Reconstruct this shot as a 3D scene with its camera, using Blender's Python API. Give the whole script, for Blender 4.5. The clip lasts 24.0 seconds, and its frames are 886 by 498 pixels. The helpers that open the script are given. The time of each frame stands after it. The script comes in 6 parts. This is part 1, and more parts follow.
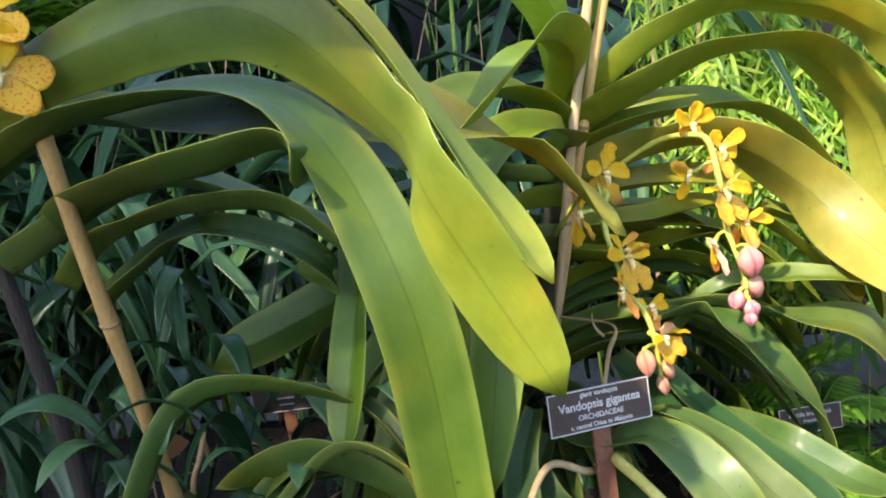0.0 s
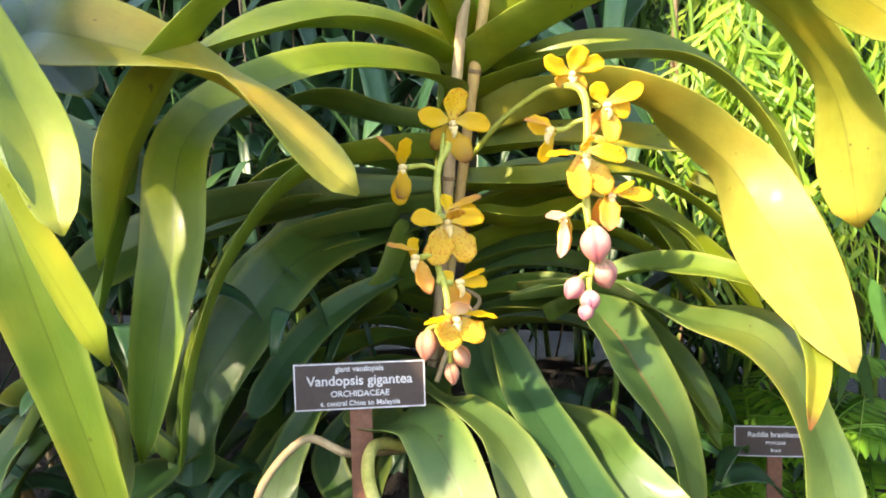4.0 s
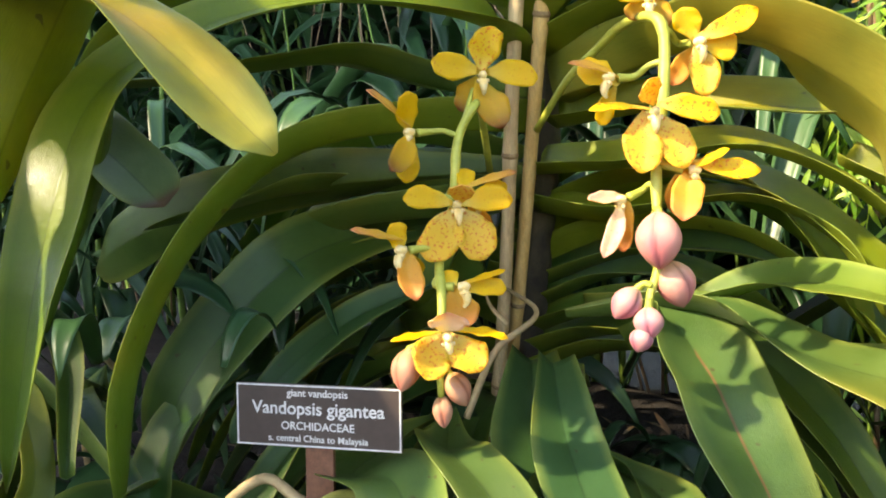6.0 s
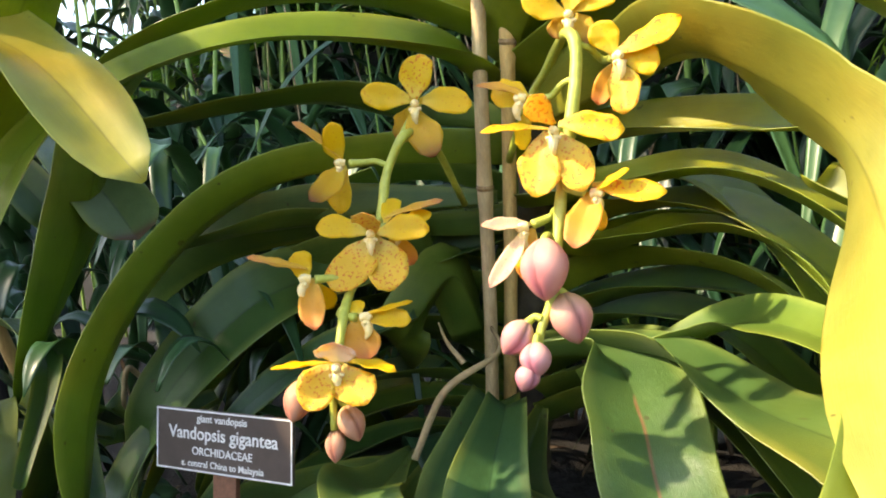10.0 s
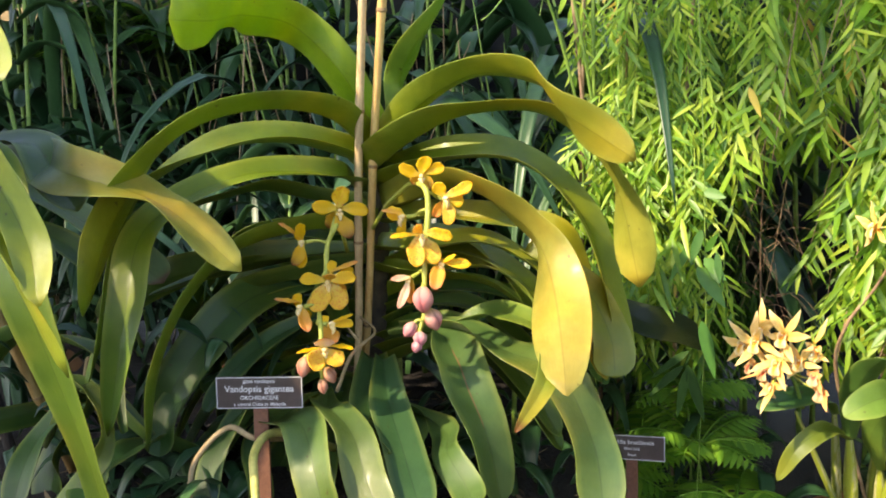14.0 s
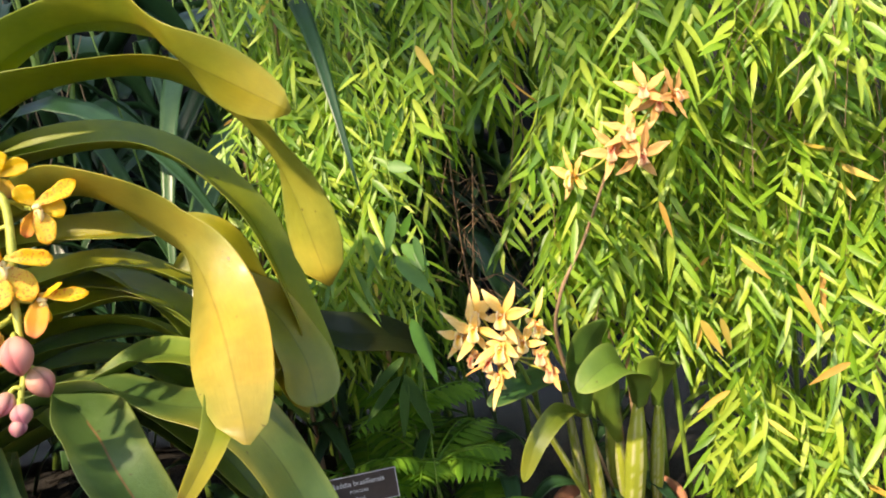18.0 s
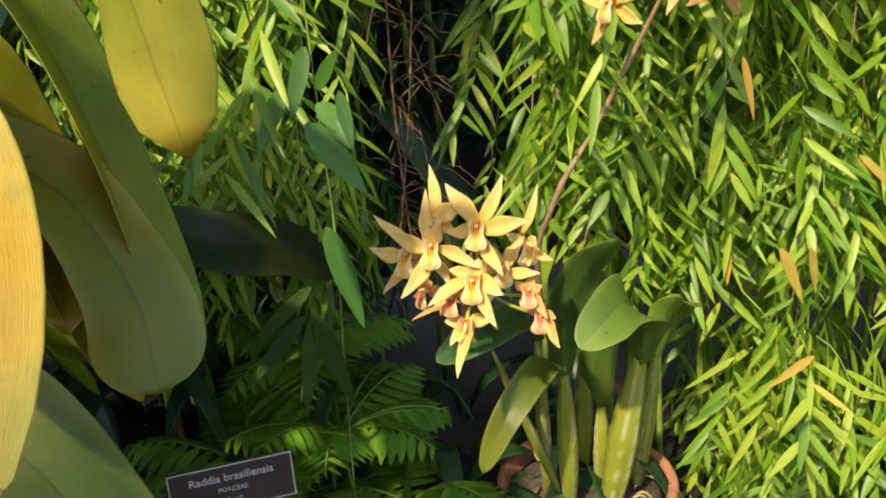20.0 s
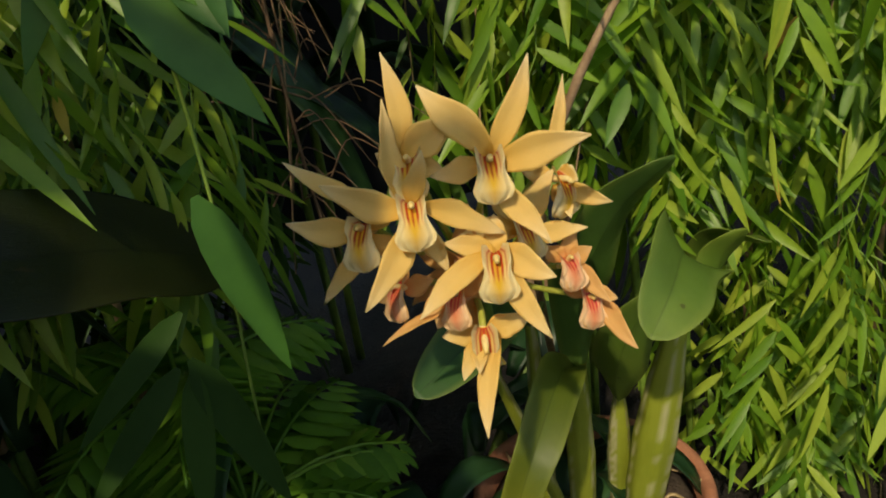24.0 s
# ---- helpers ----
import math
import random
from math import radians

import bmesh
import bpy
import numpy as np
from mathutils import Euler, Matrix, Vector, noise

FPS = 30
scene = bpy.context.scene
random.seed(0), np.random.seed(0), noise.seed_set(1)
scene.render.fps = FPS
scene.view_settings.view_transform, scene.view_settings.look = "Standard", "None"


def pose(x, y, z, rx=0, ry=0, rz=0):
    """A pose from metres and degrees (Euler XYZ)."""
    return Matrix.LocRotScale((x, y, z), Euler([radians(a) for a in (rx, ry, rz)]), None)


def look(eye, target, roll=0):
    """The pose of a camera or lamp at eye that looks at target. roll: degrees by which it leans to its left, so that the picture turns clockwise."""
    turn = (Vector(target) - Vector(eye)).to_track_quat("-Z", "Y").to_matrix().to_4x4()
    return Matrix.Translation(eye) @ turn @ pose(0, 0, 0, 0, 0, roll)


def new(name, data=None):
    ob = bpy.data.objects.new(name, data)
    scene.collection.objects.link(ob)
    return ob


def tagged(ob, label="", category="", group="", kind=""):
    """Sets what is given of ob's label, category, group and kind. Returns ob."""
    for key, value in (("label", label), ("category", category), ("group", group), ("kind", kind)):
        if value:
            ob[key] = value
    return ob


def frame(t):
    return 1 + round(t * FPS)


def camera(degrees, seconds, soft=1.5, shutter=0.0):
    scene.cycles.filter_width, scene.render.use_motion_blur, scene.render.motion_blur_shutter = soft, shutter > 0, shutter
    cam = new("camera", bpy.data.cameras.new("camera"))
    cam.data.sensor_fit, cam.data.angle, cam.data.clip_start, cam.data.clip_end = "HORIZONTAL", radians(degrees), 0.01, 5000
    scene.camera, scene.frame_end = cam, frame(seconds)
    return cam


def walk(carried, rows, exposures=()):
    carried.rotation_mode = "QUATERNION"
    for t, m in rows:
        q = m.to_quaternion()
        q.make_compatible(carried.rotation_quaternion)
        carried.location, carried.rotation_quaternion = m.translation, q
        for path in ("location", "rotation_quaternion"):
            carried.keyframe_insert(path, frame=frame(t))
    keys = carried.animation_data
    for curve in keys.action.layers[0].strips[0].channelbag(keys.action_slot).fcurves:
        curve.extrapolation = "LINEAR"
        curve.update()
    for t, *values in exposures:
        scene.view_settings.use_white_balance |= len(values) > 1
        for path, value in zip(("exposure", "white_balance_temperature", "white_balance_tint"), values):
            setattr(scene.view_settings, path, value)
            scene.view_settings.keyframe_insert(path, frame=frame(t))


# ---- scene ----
cam = camera(59.8, 24.0, soft=1.9)
METRES, EYE, TILT, LEAN, TURN = 2.3, 0.62, -8.0, 6.5, 0.0
ROWS = [
    (0.0, 0.0, 0.0, 0.0, 0.0, 0.0, 0.0),
    (0.5, 0.026, 0.0059, 0.0018, 0.73, -3.56, -1.27),
    (1.0, 0.0653, 0.0102, 0.0026, 3.45, -5.73, -2.62),
    (1.5, 0.1026, 0.0186, 0.0061, 7.24, -7.37, -4.68),
    (2.0, 0.1142, 0.0249, 0.0067, 10.09, -7.8, -5.98),
    (2.5, 0.1193, 0.0311, 0.0082, 12.49, -8.07, -6.92),
    (3.0, 0.131, 0.0331, 0.0084, 13.87, -7.19, -6.77),
    (3.5, 0.1416, 0.0371, 0.0099, 14.21, -5.32, -6.08),
    (5.5, 0.1534, 0.1258, 0.0069, 22.84, -5.32, -5.16),
    (6.0, 0.181, 0.1444, 0.0051, 31.37, -5.76, -6.31),
    (6.5, 0.1956, 0.1619, 0.0037, 38.75, -4.68, -6.9),
    (7.0, 0.2064, 0.1753, 0.0023, 42.85, -3.7, -7.37),
    (7.5, 0.2178, 0.1824, 0.0014, 45.25, -3.12, -7.3),
    (8.0, 0.2257, 0.186, 0.0022, 46.24, -3.15, -6.94),
    (8.5, 0.2284, 0.1884, 0.0041, 46.31, -3.17, -6.63),
    (9.0, 0.2304, 0.1914, 0.0051, 45.9, -3.04, -6.31),
    (9.5, 0.2328, 0.1926, 0.0061, 45.16, -2.87, -6.03),
    (11.5, 0.2282, 0.1704, 0.0162, 40.54, -7.98, -5.14),
    (12.0, 0.2254, 0.129, 0.0232, 33.75, -8.98, -5.17),
    (12.5, 0.2384, 0.0674, 0.0344, 27.36, -9.01, -5.31),
    (13.0, 0.258, 0.0173, 0.0439, 24.14, -7.99, -5.53),
    (13.5, 0.2722, -0.0116, 0.0517, 22.63, -6.56, -5.62),
    (14.0, 0.2828, -0.0267, 0.0572, 22.58, -5.36, -5.55),
    (14.5, 0.2811, -0.0286, 0.0567, 23.11, -4.48, -5.47),
    (15.0, 0.2726, -0.0173, 0.0602, 22.67, -4.21, -5.49),
    (15.5, 0.2701, -0.0213, 0.0607, 22.08, -2.12, -6.12),
    (16.0, 0.266, -0.0274, 0.0584, 22.3, 2.03, -7.31),
    (16.5, 0.2662, -0.0273, 0.0574, 22.29, 2.14, -7.32),
    (17.0, 0.2592, -0.007, 0.0446, 19.4, 0.36, -5.19),
    (17.5, 0.2742, 0.0362, 0.0395, 9.05, -0.15, -0.52),
    (18.0, 0.2796, 0.0692, 0.0293, 0.51, -1.31, 2.95),
    (18.5, 0.2752, 0.1052, 0.0259, -3.72, -4.4, 3.33),
    (20.5, 0.2562, 0.2408, 0.0137, -9.51, -9.2, -1.66),
    (21.0, 0.2576, 0.2568, 0.0129, -9.86, -10.25, -2.72),
    (21.5, 0.2595, 0.2814, 0.0054, -10.49, -10.89, -2.9),
    (22.0, 0.2519, 0.3029, 0.0058, -16.12, -10.92, -0.31),
    (22.5, 0.2401, 0.3158, 0.0053, -20.44, -10.65, 1.58),
    (23.0, 0.2376, 0.3218, 0.0047, -22.57, -10.75, 2.48),
    (23.5, 0.2402, 0.3251, 0.0033, -23.68, -10.97, 3.29),
    (24.0, 0.2503, 0.331, 0.001, -21.64, -12.78, 5.11),
]
EXPOSURES = [(0.0, 1.74, 6750, 15), (1.0, 1.66, 6850, 15), (2.0, 1.49, 7150, 15), (3.0, 2.41, 7450, 15), (6.0, 2.06, 7900, 11), (7.0, 1.91, 7900, 11), (9.0, 2.06, 7600, 11), (12.0, 1.81, 7950, 11), (14.0, 1.61, 7550, 15), (18.0, 1.41, 7850, 16), (20.5, 0.8, 7550, 10), (22.0, 0.7, 7350, 9), (23.0, 1.05, 7550, 10), (23.5, 0.5, 7550, 9), (24.0, -0.2, 7750, 7)]
walk(cam, [(t, pose(0, 0, EYE, TILT, LEAN, TURN) @ pose(METRES * x, METRES * y, METRES * z, 90 + pitch, roll, yaw)) for t, x, y, z, yaw, pitch, roll in ROWS],
     EXPOSURES)

# ---- sky, sun ----
world = bpy.data.worlds.new("world")
scene.world = world
world.use_nodes = True
wn = world.node_tree.nodes
sky = wn.new("ShaderNodeTexSky")
sky.sky_type, sky.sun_disc = "NISHITA", False
SUN = Vector((-0.41, -0.585, 0.70)).normalized()      # towards the sun
sky.sun_elevation = math.asin(SUN.z)
sky.sun_rotation = math.atan2(SUN.x, SUN.y)
world.node_tree.links.new(sky.outputs[0], wn["Background"].inputs[0])
wn["Background"].inputs[1].default_value = 0.22
sun = new("sun", bpy.data.lights.new("sun", "SUN"))
sun.data.energy, sun.data.angle, sun.data.color = 3.3, radians(1.5), (1.0, 0.90, 0.72)
sun.matrix_world = look(SUN * 8, (0, 0, 0))

# ---- materials ----
rng = random.Random(7)


def node(t, kind, **values):
    n = t.nodes.new(kind)
    for k, v in values.items():
        n.inputs[k.replace("_", " ")].default_value = v
    return n


def material(name):
    m = bpy.data.materials.new(name)
    m.use_nodes = True
    return m, m.node_tree, m.node_tree.nodes["Principled BSDF"]


def mapped(t, scale, space="Object"):
    c = t.nodes.new("ShaderNodeTexCoord")
    k = node(t, "ShaderNodeMapping", Scale=scale)
    t.links.new(c.outputs[space], k.inputs[0])
    return k.outputs[0]


def noise(t, vec, scale, detail=4.0, rough=0.6):
    n = node(t, "ShaderNodeTexNoise", Scale=scale, Detail=detail, Roughness=rough)
    t.links.new(vec, n.inputs["Vector"])
    return n.outputs["Fac"]


def ramp(t, fac, stops):
    r = t.nodes.new("ShaderNodeValToRGB")
    e = r.color_ramp.elements
    while len(e) < len(stops):
        e.new(0.5)
    for k, (p, c) in zip(e, stops):
        k.position, k.color = p, (*c, 1)
    t.links.new(fac, r.inputs[0])
    return r.outputs[0]


def mix(t, fac, a, b, kind="MIX"):
    n = t.nodes.new("ShaderNodeMix")
    n.data_type, n.blend_type = "RGBA", kind
    for k, v in ((0, fac), (6, a), (7, b)):
        if isinstance(v, bpy.types.NodeSocket):
            t.links.new(v, n.inputs[k])
        else:
            n.inputs[k].default_value = v if k == 0 else (*v, 1)
    return n.outputs[2]


def bump(t, p, height, strength, distance):
    b = node(t, "ShaderNodeBump", Strength=strength, Distance=distance)
    t.links.new(height, b.inputs["Height"])
    t.links.new(b.outputs[0], p.inputs["Normal"])


def thin(t, p, colour, amount):
    """Lets light through a leaf or petal."""
    tr = t.nodes.new("ShaderNodeBsdfTranslucent")
    if isinstance(colour, bpy.types.NodeSocket):
        t.links.new(colour, tr.inputs[0])
    else:
        tr.inputs[0].default_value = (*colour, 1)
    s = t.nodes.new("ShaderNodeMixShader")
    s.inputs[0].default_value = amount
    t.links.new(p.outputs[0], s.inputs[1])
    t.links.new(tr.outputs[0], s.inputs[2])
    t.links.new(s.outputs[0], t.nodes["Material Output"].inputs[0])


def blade_material(name, rough, through_it, spots=None, vein=0.35, mottle=0.5, sheen=0.4, yellowing=0.0, wax=0.0):
    """Tissue whose colour is carried by the mesh: strap leaves, petals, buds."""
    m, t, p = material(name)
    a = t.nodes.new("ShaderNodeAttribute")
    a.attribute_name = "tint"
    col = a.outputs["Color"]
    obj = mapped(t, (1, 1, 1))
    big = noise(t, obj, 28, 3)
    col = mix(t, mottle, col, ramp(t, big, [(0.3, (0.62, 0.70, 0.55)), (0.7, (1.22, 1.16, 1.1))]), "MULTIPLY")
    if yellowing:
        patch = noise(t, obj, 8.0, 2.0)
        col = mix(t, yellowing, col, mix(t, 1.0, col, ramp(t, patch, [(0.40, (0.72, 0.88, 1.0)), (0.55, (0.95, 0.98, 1.0)), (0.70, (1.45, 1.05, 0.7))]), "MULTIPLY"))
    p.inputs["Coat Weight"].default_value, p.inputs["Coat Roughness"].default_value = wax, 0.22
    uv = mapped(t, (3, 46, 1), "UV")
    lines = noise(t, uv, 3.0, 3)
    col = mix(t, vein, col, ramp(t, lines, [(0.35, (0.80, 0.84, 0.7)), (0.65, (1.12, 1.1, 1.05))]), "MULTIPLY")
    if spots:
        scale, low, high, colour, strength = spots
        v = noise(t, obj, scale, 2.0, 0.5)
        n = t.nodes.new("ShaderNodeMath")
        n.operation = "MULTIPLY"
        n.inputs[1].default_value = strength
        t.links.new(ramp(t, v, [(low, (0, 0, 0)), (high, (1, 1, 1))]), n.inputs[0])
        col = mix(t, n.outputs[0], col, colour)
    t.links.new(col, p.inputs["Base Color"])
    p.inputs["Specular IOR Level"].default_value = sheen
    fine = noise(t, obj, 160, 3)
    t.links.new(ramp(t, big, [(0.2, (rough - 0.08,) * 3), (0.8, (rough + 0.12,) * 3)]), p.inputs["Roughness"])
    add = t.nodes.new("ShaderNodeMath")
    t.links.new(lines, add.inputs[0])
    t.links.new(fine, add.inputs[1])
    bump(t, p, add.outputs[0], 0.28, 0.002)
    thin(t, p, mix(t, 1.0, col, (1.25, 1.35, 0.25), "MULTIPLY"), through_it)
    return m


def plain_material(name, low, high, scale, rough, strength=0.3, distance=0.002, stretch=(1, 1, 1), metal=0.0):
    m, t, p = material(name)
    obj = mapped(t, stretch)
    a = noise(t, obj, scale, 5)
    b = noise(t, obj, scale * 6, 3)
    col = ramp(t, a, [(0.3, low), (0.72, high)])
    col = mix(t, 0.45, col, ramp(t, b, [(0.3, (0.62, 0.62, 0.62)), (0.7, (1.25, 1.25, 1.25))]), "MULTIPLY")
    t.links.new(col, p.inputs["Base Color"])
    p.inputs["Roughness"].default_value, p.inputs["Metallic"].default_value = rough, metal
    bump(t, p, b, strength, distance)
    return m


def foliage_material(name, dark, mid, light, rough, through_it, sheen=0.5):
    """Small leaves that differ one from another."""
    m, t, p = material(name)
    g = t.nodes.new("ShaderNodeNewGeometry")
    o = t.nodes.new("ShaderNodeObjectInfo")
    add = t.nodes.new("ShaderNodeMath")
    add.operation = "ADD"
    t.links.new(g.outputs["Random Per Island"], add.inputs[0])
    t.links.new(o.outputs["Random"], add.inputs[1])
    fr = t.nodes.new("ShaderNodeMath")
    fr.operation = "FRACT"
    t.links.new(add.outputs[0], fr.inputs[0])
    col = ramp(t, fr.outputs[0], [(0.0, dark), (0.5, mid), (1.0, light)])
    obj = mapped(t, (1, 1, 1))
    n = noise(t, obj, 90, 3)
    col = mix(t, 0.4, col, ramp(t, n, [(0.3, (0.7, 0.75, 0.6)), (0.7, (1.2, 1.15, 1.1))]), "MULTIPLY")
    t.links.new(col, p.inputs["Base Color"])
    p.inputs["Roughness"].default_value, p.inputs["Specular IOR Level"].default_value = rough, sheen
    bump(t, p, n, 0.2, 0.001)
    thin(t, p, mix(t, 1.0, col, (1.2, 1.2, 0.5), "MULTIPLY"), through_it)
    return m


LEAF = blade_material("strap leaf", 0.34, 0.31, spots=(95, 0.725, 0.75, (0.06, 0.035, 0.01), 0.6), vein=0.55, mottle=0.6, sheen=0.45, yellowing=0.75, wax=0.10)
PETAL = blade_material("orchid petal", 0.40, 0.46, spots=(430, 0.64, 0.69, (0.62, 0.22, 0.01), 0.5), vein=0.15, mottle=0.15)
SPOTTED = blade_material("spotted orchid petal", 0.40, 0.44, spots=(480, 0.575, 0.61, (0.66, 0.16, 0.015), 0.75), vein=0.15, mottle=0.15)
TEPAL = blade_material("buff petal", 0.55, 0.30, vein=0.3, mottle=0.25)
BUD = blade_material("bud", 0.45, 0.08, vein=0.4, mottle=0.35)
BAMBOO = foliage_material("bamboo leaf", (0.08, 0.21, 0.018), (0.21, 0.38, 0.03), (0.42, 0.53, 0.07), 0.42, 0.40)
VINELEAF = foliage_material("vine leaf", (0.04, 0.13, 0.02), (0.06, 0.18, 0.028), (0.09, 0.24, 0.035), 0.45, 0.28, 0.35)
# leaf green darkened so that the colour itself carries the hollow's shade
SHADEDLEAF = foliage_material("bamboo leaf darkened for shade", (0.020, 0.058, 0.009), (0.036, 0.095, 0.013), (0.065, 0.14, 0.02), 0.6, 0.3, 0.2)
RADDIA = foliage_material("ferny grass leaf", (0.08, 0.23, 0.02), (0.14, 0.32, 0.03), (0.22, 0.42, 0.045), 0.42, 0.38)
DRYLEAF = foliage_material("yellowed leaf", (0.45, 0.22, 0.05), (0.55, 0.34, 0.06), (0.5, 0.42, 0.08), 0.55, 0.25)
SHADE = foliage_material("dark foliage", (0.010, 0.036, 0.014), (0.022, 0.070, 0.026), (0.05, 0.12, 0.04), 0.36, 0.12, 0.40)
FERN = foliage_material("fern", (0.07, 0.21, 0.02), (0.13, 0.32, 0.03), (0.22, 0.42, 0.05), 0.45, 0.3)
DRYBROWN = foliage_material("withered leaf", (0.07, 0.038, 0.018), (0.10, 0.055, 0.026), (0.15, 0.09, 0.045), 0.85, 0.1, 0.1)
# darker copy of the dry twig colour, standing in for the hollow's shade
DARKTWIG = plain_material("shaded twig", (0.10, 0.055, 0.03), (0.24, 0.15, 0.085), 60, 0.85)
TWIG = plain_material("dry twig", (0.22, 0.13, 0.07), (0.42, 0.29, 0.17), 60, 0.8)
STEM = plain_material("flower stem", (0.30, 0.34, 0.04), (0.48, 0.47, 0.08), 40, 0.5)
GREENSTEM = plain_material("green stem", (0.10, 0.20, 0.03), (0.22, 0.33, 0.05), 50, 0.5)
ROOT = plain_material("aerial root", (0.30, 0.20, 0.09), (0.48, 0.36, 0.18), 35, 0.7, 0.5)
ROOTGREEN = plain_material("green aerial root", (0.30, 0.30, 0.05), (0.52, 0.47, 0.14), 35, 0.6, 0.5)
CANE = plain_material("bamboo cane", (0.52, 0.30, 0.09), (0.74, 0.50, 0.19), 22, 0.5, 0.35, 0.001, (6, 6, 0.5))
CANEGREY = plain_material("weathered cane", (0.42, 0.28, 0.13), (0.66, 0.48, 0.26), 26, 0.62, 0.4, 0.001, (6, 6, 0.5))
SOIL = plain_material("soil", (0.005, 0.004, 0.003), (0.020, 0.014, 0.009), 30, 0.95, 0.9, 0.01)
DARKSTEM = plain_material("dark stem", (0.008, 0.006, 0.005), (0.03, 0.022, 0.016), 20, 0.9, 0.7, 0.004, (3, 3, 0.6))
BARK = plain_material("bark", (0.05, 0.035, 0.025), (0.15, 0.11, 0.08), 18, 0.9, 0.8, 0.006, (3, 3, 0.6))
SHEATH = plain_material("old leaf sheath", (0.03, 0.022, 0.015), (0.10, 0.08, 0.04), 30, 0.8, 0.6)
PLATE = plain_material("engraved plastic", (0.052, 0.038, 0.032), (0.075, 0.056, 0.047), 12, 0.34, 0.05)
WHITE = plain_material("engraved white", (0.52, 0.51, 0.49), (0.68, 0.67, 0.64), 40, 0.6, 0.1)
LATH = plain_material("label post", (0.11, 0.042, 0.02), (0.19, 0.08, 0.04), 25, 0.6, 0.3, 0.001, (6, 6, 0.6))
CLAY = plain_material("terracotta", (0.36, 0.14, 0.075), (0.50, 0.22, 0.12), 30, 0.85, 0.3)
BLACK = plain_material("black liner", (0.002, 0.0025, 0.003), (0.005, 0.006, 0.008), 6, 0.85, 0.3, 0.01)
LEDGE = plain_material("weathered wood", (0.22, 0.16, 0.08), (0.42, 0.32, 0.17), 10, 0.85, 0.5, 0.01, (0.4, 3, 3))
PALE = plain_material("pale bark", (0.42, 0.39, 0.30), (0.66, 0.62, 0.50), 9, 0.85, 0.6, 0.01)

# ---- building helpers ----
PLACE = {}


def root(name, at=(0, 0, 0), **tags):
    ob = new(name)
    ob.empty_display_size = 0.02
    ob.location = at
    PLACE[ob] = Matrix.Translation(at)
    return tagged(ob, **tags)


def put(name, mesh, parent=None, m=None, label=""):
    """Links a mesh as one object at the world pose m, under its thing or part."""
    ob = new(name, mesh)
    m = m or Matrix()
    PLACE[ob] = m
    if parent:
        ob.parent = parent
        ob.matrix_basis = PLACE[parent].inverted() @ m
    else:
        ob.matrix_basis = m
    return tagged(ob, label=label)


def mesh_of(name, verts, faces, mat, smooth=True, uv=None, tint=None):
    me = bpy.data.meshes.new(name)
    me.from_pydata([tuple(v) for v in verts], [], faces)
    if tint is not None:
        a = me.color_attributes.new("tint", "FLOAT_COLOR", "POINT")
        a.data.foreach_set("color", np.array([(*c, 1) for c in tint], dtype=float).ravel())
    if uv is not None:
        u = me.uv_layers.new(name="UVMap")
        ids = np.empty(len(me.loops), dtype=int)
        me.loops.foreach_get("vertex_index", ids)
        u.data.foreach_set("uv", np.array(uv, dtype=float)[ids].ravel())
    if smooth:
        me.polygons.foreach_set("use_smooth", [True] * len(me.polygons))
    for k in (mat if isinstance(mat, (list, tuple)) else [mat]):
        me.materials.append(k)
    me.update()
    return me


def part(name, bm, mat, parent, label="", m=None, smooth=False):
    me = bpy.data.meshes.new(name)
    bm.to_mesh(me)
    bm.free()
    if smooth:
        me.polygons.foreach_set("use_smooth", [True] * len(me.polygons))
    me.materials.append(mat)
    return put(name, me, parent, m, label)


def curve_through(points, n):
    """Catmull-Rom: n places along the line through the points."""
    p = np.array(points, dtype=float)
    k = len(p)
    e = np.vstack([2 * p[0] - p[1], p, 2 * p[-1] - p[-2]])
    out = []
    for j in range(n):
        u = j / (n - 1) * (k - 1)
        i = min(int(u), k - 2)
        f = u - i
        a, b, c, d = e[i], e[i + 1], e[i + 2], e[i + 3]
        out.append(0.5 * (2 * b + (c - a) * f + (2 * a - 5 * b + 4 * c - d) * f * f + (3 * b - a - 3 * c + d) * f ** 3))
    return np.array(out)


def unit(v):
    return v / (np.linalg.norm(v, axis=-1, keepdims=True) + 1e-9)


def frames_along(c, rolls):
    """Tangent, side and face normal along a line; rolls in radians from level."""
    t = unit(np.gradient(c, axis=0))
    r = np.interp(np.linspace(0, 1, len(c)), np.linspace(0, 1, len(rolls)), rolls)
    up, s, prev = np.array([0, 0, 1.0]), [], None
    for q in t:
        a = np.cross(q, up)
        size = np.linalg.norm(a)
        if prev is not None:
            b = unit(prev - q * np.dot(prev, q))
            if size < 0.25:
                a = b
            else:
                w = min(1, size)
                a = unit(a)
                a = -a if np.dot(a, b) < 0 else a
                a = b * (1 - w * 0.3) + a * w * 0.3
        prev = unit(a)
        s.append(prev)
    s = np.array(s)
    n = np.cross(s, t)
    d = s * np.cos(r)[:, None] + n * np.sin(r)[:, None]
    return t, d, np.cross(d, t)


FINE_COLS = (-1, -0.965, -0.72, -0.44, -0.2, -0.045, 0, 0.045, 0.2, 0.44, 0.72, 0.965, 1)


